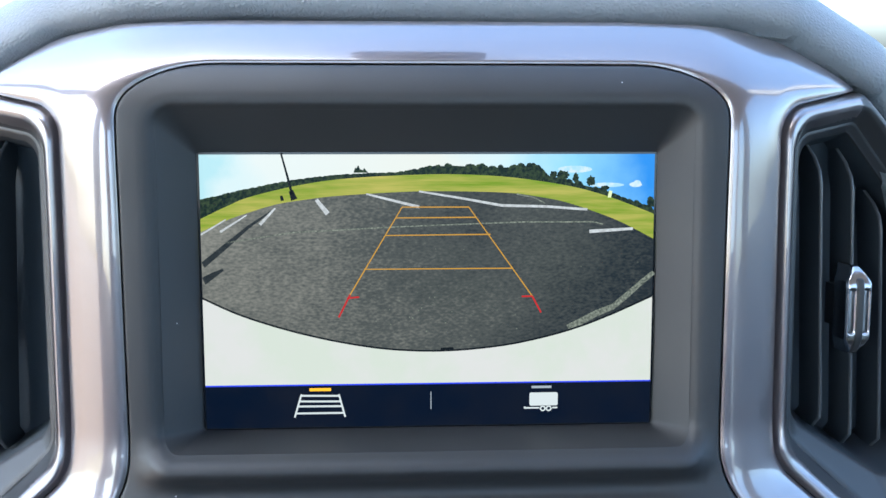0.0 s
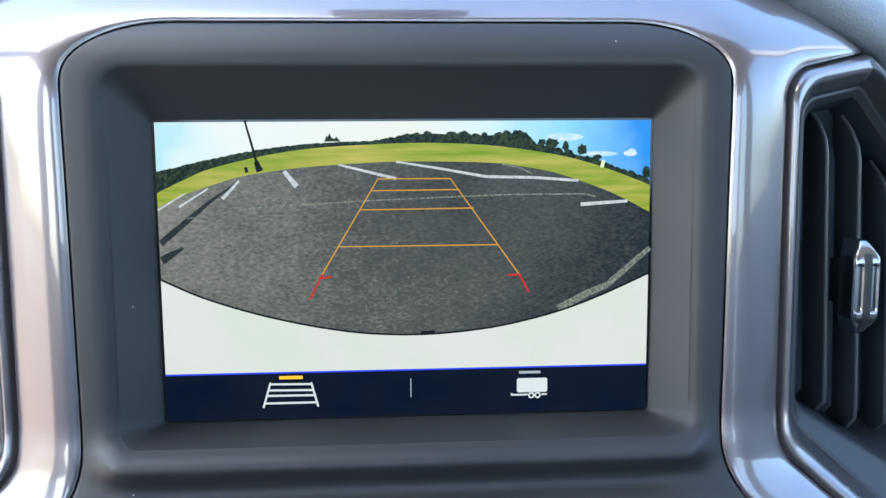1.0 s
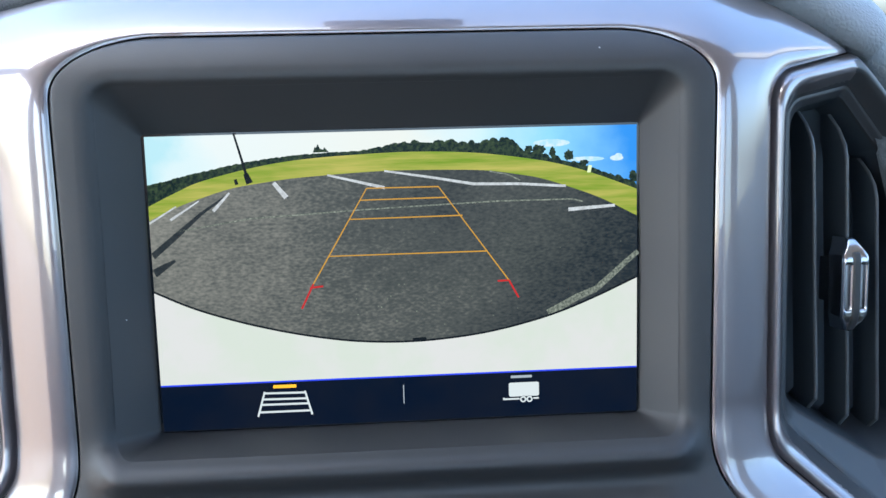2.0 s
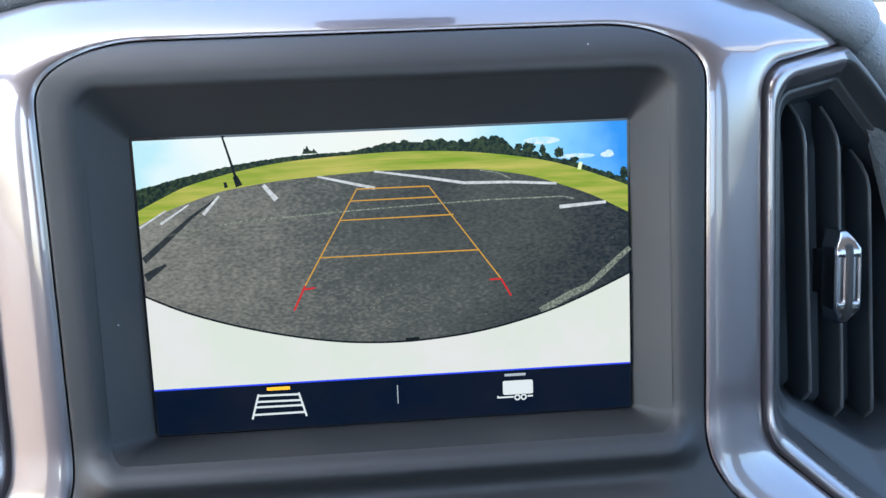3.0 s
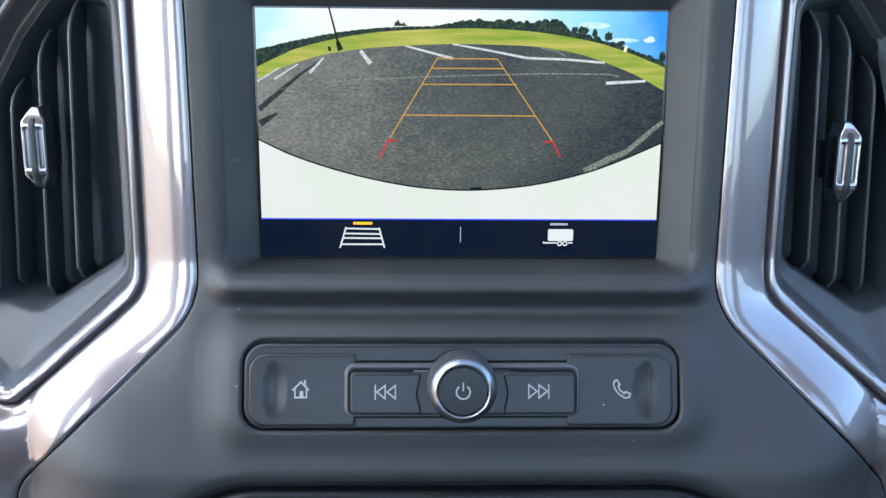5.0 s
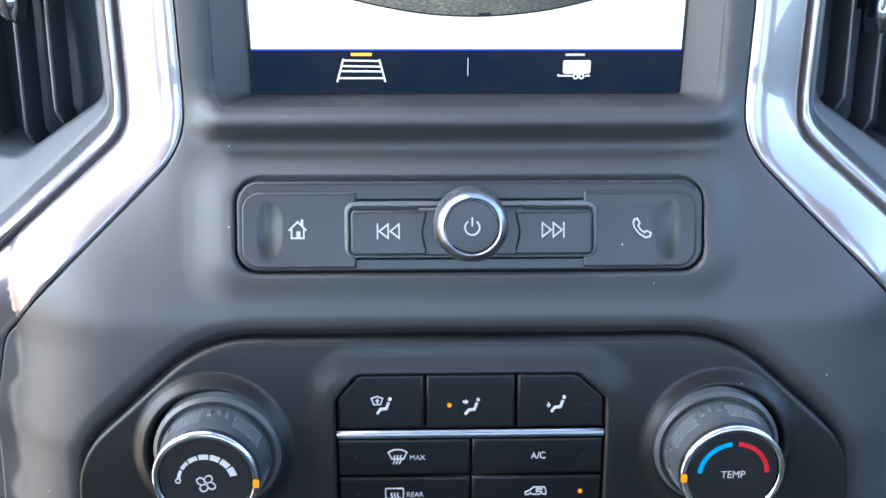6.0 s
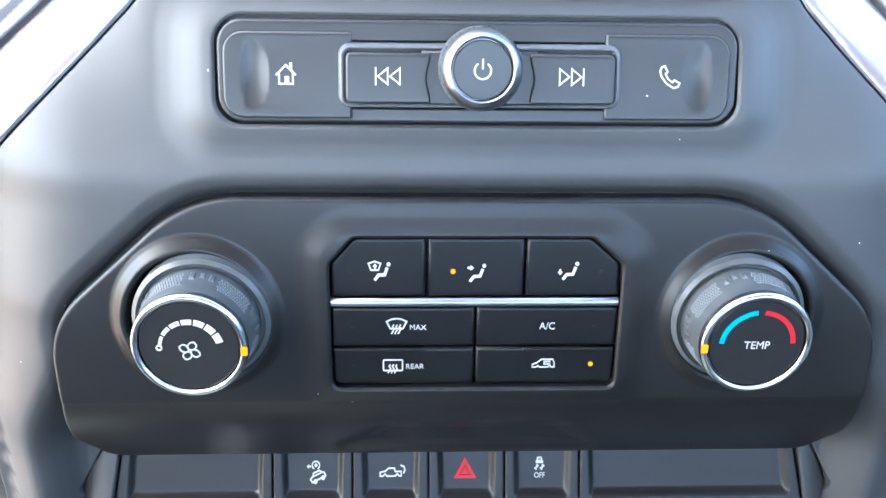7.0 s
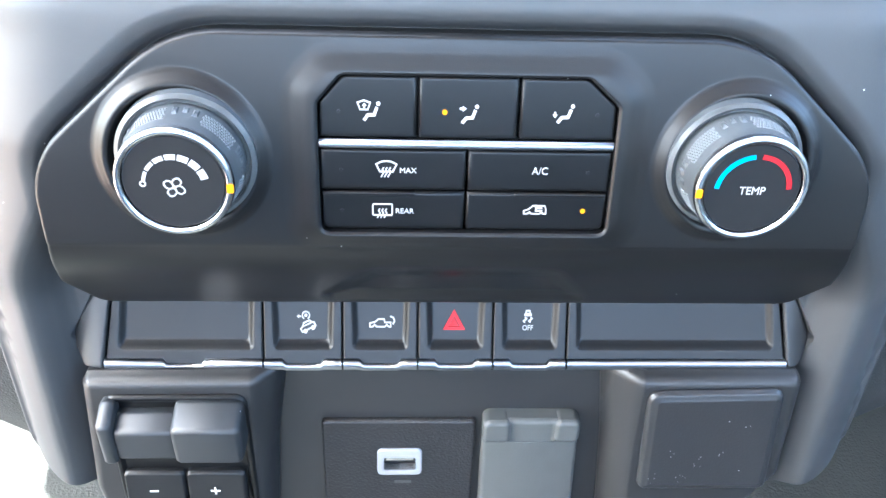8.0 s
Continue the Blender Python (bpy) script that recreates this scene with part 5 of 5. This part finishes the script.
for s in (-1, 1):
    inner = 0.1404 if s < 0 else 0.1429
    cap = ccw([(s * inner, 0.4945, 0.001), (s * 0.1482, 0.4945, 0.003), (s * 0.1528, 0.5040, 0.004), (s * 0.1512, 0.5095, 0.003), (s * 0.1405, 0.5310, 0.001), (s * (inner - 0.0058), 0.5310, 0.001)])
    part("end_cap", slab(cap, 0, 0.007, 0.0012, f=lambda x, z: row_y(x, z) + 28.0 * np.maximum(0, np.abs(x) - 0.1400) ** 2 - 0.0020, step=0.0015), LOWER, switches)
ix, iz = -0.0587, 0.5104
turn_car = lambda pts: [(ix + 0.00115 * (0.6 + 0.90 * a - 0.42 * b), iz + 0.00115 * (-1.7 + 0.42 * a + 0.90 * b)) for a, b in pts]
part("icon", joined(
    ribbon(arc(ix - 0.0002, iz + 0.0026, 0.0015, -60, 240, 16), 0.0004, ry), blob(disc(ix - 0.0002, iz + 0.0026, 0.0006, 10), ry),
    ribbon(scaled([(-3.6, 2.2), (-2.2, 2.2)], ix, iz, 0.001), 0.00045, ry), blob(scaled([(-3.0, 2.9), (-3.9, 2.2), (-3.0, 1.5)], ix, iz, 0.001), ry),
    ribbon(turn_car([(-2.6, -0.7), (-2.7, 0.5), (-1.6, 1.0), (-1.0, 1.9), (1.3, 1.9), (1.9, 1.0), (2.6, 0.6), (2.6, -0.7)]), 0.0005, ry, closed=True),
    ribbon(turn_car([(-1.4, 0.9), (1.8, 0.9)]), 0.0004, ry), blob(turn_car(disc(-1.5, -0.9, 0.75, 10)), ry), blob(turn_car(disc(1.5, -0.9, 0.75, 10)), ry)), PRINT, keys[1], "white hill descent symbol")
ix, iz = -0.0278, 0.5102
truck = [(-5.0, -1.6), (-5.0, -0.2), (-2.8, 0.3), (-1.5, 1.4), (0.9, 1.4), (1.1, 0.1), (3.6, 0.1), (3.6, -1.6), (2.8, -1.6), (2.0, -0.8), (1.2, -1.6), (-2.2, -1.6), (-3.0, -0.8), (-3.8, -1.6)]
part("icon", joined(ribbon(scaled(truck, ix, iz, 0.001), 0.00045, ry, closed=True), ribbon(scaled([(4.5, -0.6), (5.2, 0.6), (4.7, 2.0), (3.3, 2.5)], ix, iz, 0.001), 0.0005, ry)), PRINT, keys[2], "white tailgate symbol")
ix, iz = 0.0020, 0.5106
part("icon", joined(ribbon([(ix + 0.0041 * math.cos(radians(90 + 120 * q)), iz - 0.0004 + 0.0041 * math.sin(radians(90 + 120 * q))) for q in range(3)], 0.0012, ry, closed=True),
     blob([(ix + 0.0021 * math.cos(radians(90 + 120 * q)), iz - 0.0004 + 0.0021 * math.sin(radians(90 + 120 * q))) for q in range(3)], ry)), RED, keys[3], "red warning triangle")
ix, iz = 0.0327, 0.5120
wave = lambda d: ribbon(scaled([(d, 0.5), (d + 0.7, 0.0), (d + 0.2, -0.5), (d - 0.5, -1.0), (d + 0.1, -1.5)], ix, iz, 0.001), 0.00055, ry)
part("icon", joined(ribbon(scaled([(-1.0, 1.9), (-0.7, 3.1), (0.7, 3.1), (1.0, 1.9)], ix, iz, 0.001), 0.0005, ry, closed=True), blob(scaled([(-1.5, 1.0), (-1.5, 1.9), (1.5, 1.9), (1.5, 1.0)], ix, iz, 0.001), ry),
     wave(-1.3), wave(1.0)), PRINT, keys[4], "white stability control symbol")
words("OFF", 0.0327, 0.5083, 0.0029, ry, PRINT, keys[4], 0.9)

# ---------------------------------------------------------------- lower stack
lower = thing("lower_stack_panel", (0, -0.01, 0.36), "black lower dash panel between two raised pods", "dash panel")
part("back", sheet([(-0.130, 0.352, 0.0), (0.120, 0.352, 0.0), (0.148, 0.4450, 0.0), (0.152, 0.4935, 0.0), (-0.150, 0.4935, 0.0)], lambda x, z: -0.0135 + 0.0 * x, step=0.01, depth=0.004), LOWER, lower)
pod_l = ccw([(-0.0670, 0.4955, 0.002), (-0.1462, 0.4945, 0.003), (-0.1485, 0.4905, 0.003), (-0.1530, 0.4330, 0.008), (-0.1400, 0.352, 0.0), (-0.0800, 0.352, 0.0), (-0.0735, 0.452, 0.02)])
pod_r = ccw([(0.0650, 0.4950, 0.002), (0.1462, 0.4952, 0.003), (0.1490, 0.4912, 0.003), (0.1512, 0.4385, 0.008), (0.1400, 0.4200, 0.02), (0.1300, 0.352, 0.0), (0.0780, 0.352, 0.0), (0.0700, 0.455, 0.02)])
for sd, pd in ((-1, pod_l), (1, pod_r)):
    face = ccw([(sd * 0.0790, 0.60, 0.0), (sd * 0.30, 0.60, 0.0), (sd * 0.30, 0.30, 0.0), (sd * 0.0880, 0.30, 0.0), (sd * 0.0800, 0.46, 0.02)])
    part("pod", sheet(pd, lambda x, z: -0.0305 + 0.0 * x, step=0.005, depth=0.018, features=[
        (pd, [(-0.0050, 0.0), (-0.0036, 0.0003), (-0.0020, 0.0014), (-0.0008, 0.0034), (0.0, 0.0060)]),
        (face, [(-0.0016, 0.0), (0.0, 0.0005), (0.0090, 0.0085), (0.0110, 0.0100)])]), LOWER, lower)

brake = thing("brake_controller", (-0.11, -0.03, 0.43), "black trailer brake control with sliding lever and two keys", "brake control")
bz = [(-0.1398, 0.4872, 0.005), (-0.0824, 0.4876, 0.005), (-0.0815, 0.40, 0.004), (-0.1395, 0.40, 0.004)]
bz = ccw(bz)
part("bezel", sheet(bz, lambda x, z: -0.0325 + 0.0 * x, step=0.006, depth=0.004, features=[(bz, edge_round(0.0012)), (ccw([(-0.1376, 0.4848, 0.004), (-0.0846, 0.4850, 0.004), (-0.0838, 0.40, 0.003), (-0.1372, 0.40, 0.003)]), [(-0.0008, 0.0016), (0.0, 0.0)])]), KEY, brake)


def rolled(x0, x1, top, crease, foot, end=0.0016):
    """A bar with a sloping upper face, a rounded crease and a front face; its ends are rounded over."""
    sec = [(foot[0] + 0.016, foot[1], 0.0), (foot[0], foot[1], 0.0016), (crease[0], crease[1], 0.0030), (top[0], top[1], 0.0030), (top[0] + 0.010, top[1] - 0.001, 0.0)]
    return loft([[(x, y, z) for y, z in shape(ccw(sec), g)] for x, g in ((x0, -end), (x0 + 0.3 * end, -0.4 * end), (x0 + end, 0.0), (x1 - end, 0.0), (x1 - 0.3 * end, -0.4 * end), (x1, -end))], True)


part("roller", rolled(-0.1345, -0.1090, (-0.0350, 0.4812), (-0.0425, 0.4772), (-0.0415, 0.4618)), KEY2, brake, "dark grey roller")
part("lever", rolled(-0.1108, -0.0832, (-0.0345, 0.4862), (-0.0460, 0.4812), (-0.0448, 0.4626), 0.0024), KEY2, brake, "raised sliding lever")
part("end_stop", rolled(-0.1402, -0.1338, (-0.0345, 0.4868), (-0.0440, 0.4812), (-0.0425, 0.4600), 0.0020), KEY2, brake)
for nm, x0, x1 in (("minus_key", -0.1372, -0.1118), ("plus_key", -0.1110, -0.0862)):
    c = rect(x0, 0.425, x1, 0.4466, 0.0022)
    k = part(nm, slab(c, -0.0350, 0.004, 0.0014, tilt=0.10, z0=0.44), SWITCH, brake)
    mx = (x0 + x1) / 2 - 0.0005
    g = [ribbon([(mx - 0.0018, 0.4372), (mx + 0.0018, 0.4372)], 0.0007, -0.0358)]
    if nm[0] == "p":
        g = [blob([(mx - 0.0020, 0.43685), (mx - 0.00035, 0.43685), (mx - 0.00035, 0.4352), (mx + 0.00035, 0.4352), (mx + 0.00035, 0.43685), (mx + 0.0020, 0.43685), (mx + 0.0020, 0.43755), (mx + 0.00035, 0.43755), (mx + 0.00035, 0.4392), (mx - 0.00035, 0.4392), (mx - 0.00035, 0.43755), (mx - 0.0020, 0.43755)], -0.0358)]
    part("icon", joined(*g), PRINT, k)

cover = thing("blank_cover", (0.115, -0.03, 0.43), "black rectangular blanking cover, scratched and dusty", "blank cover")
cv = ccw([(0.0825, 0.4893, 0.005), (0.1396, 0.4906, 0.005), (0.1440, 0.4330, 0.004), (0.0856, 0.4335, 0.004)])
COVER = material("cover_plastic", (0.015, 0.0155, 0.017), rough=0.36, bump=0.4, dust=0.7)
edge_geo, face_geo = split(sheet(cv, lambda x, z: -0.0345 + 0.0 * x, step=0.008, depth=0.006, features=[(cv, [(-0.0040, 0.0), (-0.0028, 0.0004), (-0.0014, 0.0008), (-0.0006, 0.0014), (0.0, 0.0028)])]), lambda x, z: sdist(np.stack([x, z], 1), shape(cv)) > -0.0042)
part("bevelled_edge", edge_geo, COVER, cover, "", 40)
lid = part("lid", face_geo, COVER, cover)
scuffs = []
for a, b, n in ((0.1089, 0.451, 5), (0.0970, 0.456, 3), (0.1035, 0.4415, 5), (0.0903, 0.4425, 4), (0.1285, 0.4735, 2), (0.1180, 0.4570, 3)):
    for _ in range(n):
        x, z, q, w = a + rnd.gauss(0, 0.0018), b + rnd.gauss(0, 0.0016), rnd.uniform(0, 3.1), rnd.uniform(0.0002, 0.0007)
        scuffs.append(ribbon([(x, z), (x + w * math.cos(q), z + w * math.sin(q))], rnd.uniform(0.00015, 0.0004), -0.03455, 0.00004))
part("scuffs", joined(*scuffs), PRINT, lid, "pale scuffs and grit")

usb = thing("usb_socket", (-0.02, -0.015, 0.42), "black plate with one metal framed charging socket", "socket")
up = rect(-0.0548, 0.385, 0.0138, 0.4588, 0.002)
hole_ = rect(-0.0303, 0.4268, -0.0100, 0.4428, 0.0026)
part("plate", sheet(up, lambda x, z: -0.0165 + 0.0 * x, holes=[hole_], step=0.006, depth=0.004, features=[(up, edge_round(0.0014))]), material("stippled_plastic", (0.008, 0.008, 0.009), rough=0.5, bump=0.9, bump_size=0.0012), usb)
shell = rect(-0.0303, 0.4268, -0.0100, 0.4428, 0.0026)
socket_in = rect(-0.0274, 0.4302, -0.0128, 0.4378, 0.0008)
part("metal_frame", sheet(shell, lambda x, z: -0.0178 + 0.0 * x, holes=[socket_in], step=0.01, depth=0.008, features=[(shell, edge_round(0.0007))]), material("socket_frame", (0.26, 0.27, 0.29), rough=0.35, metal=0.3), usb, "pale grey frame")
part("cavity", loft([[(p[0], y, p[1]) for p in shape(socket_in, o)] for o, y in ((0.0004, -0.0172), (0.0, -0.0172), (0.0, -0.008))], True), GAP, usb)
part("tongue", box(-0.0262, -0.0168, 0.4354, -0.0140, -0.009, 0.4370), STEEL, usb, "metal contact tongue")
part("lettering_bar", ribbon([(-0.0225, 0.4215), (-0.0148, 0.4215)], 0.0018, -0.0166), material("faint_print", (0.055, 0.055, 0.055), rough=0.6), usb, "faint worn socket symbol")

outlet = thing("power_outlet", (0.04, -0.02, 0.42), "grey hinged rubber cap over a power outlet", "power outlet")
oc = ccw([(0.0172, 0.385, 0.002), (0.0622, 0.385, 0.002), (0.0590, 0.4635, 0.004), (0.0163, 0.4640, 0.004)])
part("cap", sheet(oc, lambda x, z: -0.0200 - 0.0025 * np.cos(np.clip((np.asarray(x) - 0.0385) / 0.022, -1, 1) * 1.3), step=0.004, depth=0.008, features=[(oc, edge_round(0.0022)),
     (rect(0.0290, 0.4515, 0.0475, 0.48, 0.0), [(-0.001, 0.0005), (0.0, 0.0005), (0.0006, 0.0)]),
     (rect(0.0, 0.37, 0.09, 0.4512, 0.0), [(-0.0006, 0.0006), (0.0, 0.0006), (0.0006, 0.0)])]), CAPGREY, outlet)
for x0, x1 in ((0.0163, 0.0286), (0.0479, 0.0591)):
    part("hinge", slab(rect(x0, 0.4520, x1, 0.4642, 0.0030), -0.0236, 0.006, 0.0022), CAPGREY, outlet)

# ---------------------------------------------------------------- the cab round it
cab = [("floor", box(-0.85, -1.5, 0.02, 0.85, 0.85, 0.06), CARPET, "grey carpeted cab floor", "floor"),
       ("ceiling", box(-0.88, -1.5, 1.34, 0.88, -0.12, 1.37), LINER, "grey fabric headliner", "ceiling"),
       # Unseen; its front edge is brought forward to cut low light from the left.
       ("wall_west", box(-0.89, -1.5, 0.02, -0.85, -0.54, 0.80), WARMSKIN, "unseen warm grey rear door side, brought forward to block low light", "wall"),
       ("wall_west", box(-0.89, -0.54, 0.02, -0.85, 0.45, 0.17), WARMSKIN, "low sill of the wide open front door", "wall"),
       ("wall_west", box(-0.89, 0.45, 0.02, -0.85, 0.85, 0.80), WARMSKIN, "side panel ahead of the open front door", "wall"),
       # Unseen corner panels, added to dim what the trim and fascia reflect; widths differ.
       ("wall_south", box(-0.89, -1.54, 0.92, -0.46, -1.50, 1.34), WARMSKIN, "unseen warm grey panel beside the rear window, added to dim reflections", "wall"),
       ("wall_south", box(0.74, -1.54, 0.92, 0.89, -1.50, 1.34), WARMSKIN, "unseen warm grey panel beside the rear window, added to dim reflections", "wall"),
       # Unseen door split in tone: dark below for shade, paler above for the trim.
       ("wall_east", box(0.85, -1.5, 0.02, 0.89, 0.85, 0.56), DOORSKIN, "unseen lower door side, darkened to shade the stack's right", "wall"),
       ("wall_east", box(0.853, -1.5, 0.56, 0.89, 0.85, 0.81), BACKSKIN, "unseen grey-blue upper door side, paler to light the right trim", "wall"),
       ("wall_south", box(-0.89, -1.54, 0.02, 0.89, -1.50, 0.92), BACKSKIN, "grey cab back under its window", "wall"),
       ("wall_north", box(-0.89, 0.85, 0.02, 0.89, 0.89, 0.80), DOORSKIN, "dark bulkhead behind the dash", "wall")]
for nm, g, mat, lab, cat in cab:
    tagged(new(nm, mesh_of(nm, *g, mat)), lab, cat, kind="structure")
for s in (-1, 1):
    for a, b, w in (((s * 0.84, 0.62, 0.80), (s * 0.76, -0.12, 1.36), 0.05), ((s * 0.86, -0.60, 0.80), (s * 0.77, -0.64, 1.36), 0.085), ((s * 0.86, -1.48, 0.80), (s * 0.77, -1.46, 1.36), 0.09)):
        A, B = Vector(a), Vector(b)
        lo_ = [(A.x + i * w / 2, A.y + j * w, A.z) for i, j in ((-1, -1), (1, -1), (1, 1), (-1, 1))]
        hi_ = [(B.x + i * w / 2, B.y + j * w, B.z) for i, j in ((-1, -1), (1, -1), (1, 1), (-1, 1))]
        tagged(new("pillar", mesh_of("pillar", *loft([lo_, hi_]), LINER)), "grey trimmed roof pillar", "pillar", kind="structure")
# Unseen block standing in for the rear-view mirror, sized to suit its reflection.
housing = thing("mirror_stand_in", (0.004, -0.02, 1.34), "dark grey stand-in for the rear-view mirror, added for its reflection in the trim", "sensor housing")
loops = []
for dz, g in ((0.0, 0.0), (-0.020, 0.002), (-0.040, -0.001), (-0.050, -0.006), (-0.054, -0.014)):
    loops.append([(x + 0.004, y + 0.2 * dz, 1.345 + dz) for x, y in shape(rect(-0.060, -0.17, 0.060, 0.045, 0.018), g)])
part("cover", loft(loops, True), FRAME, housing, "dark plastic cover", 50)
tagged(new("ground", mesh_of("ground", [(-2000, -2000, -0.75), (2000, -2000, -0.75), (2000, 2000, -0.75), (-2000, 2000, -0.75)], [(0, 1, 2, 3)], ASPHALT)), "pale worn asphalt car park ground", "ground", kind="structure")
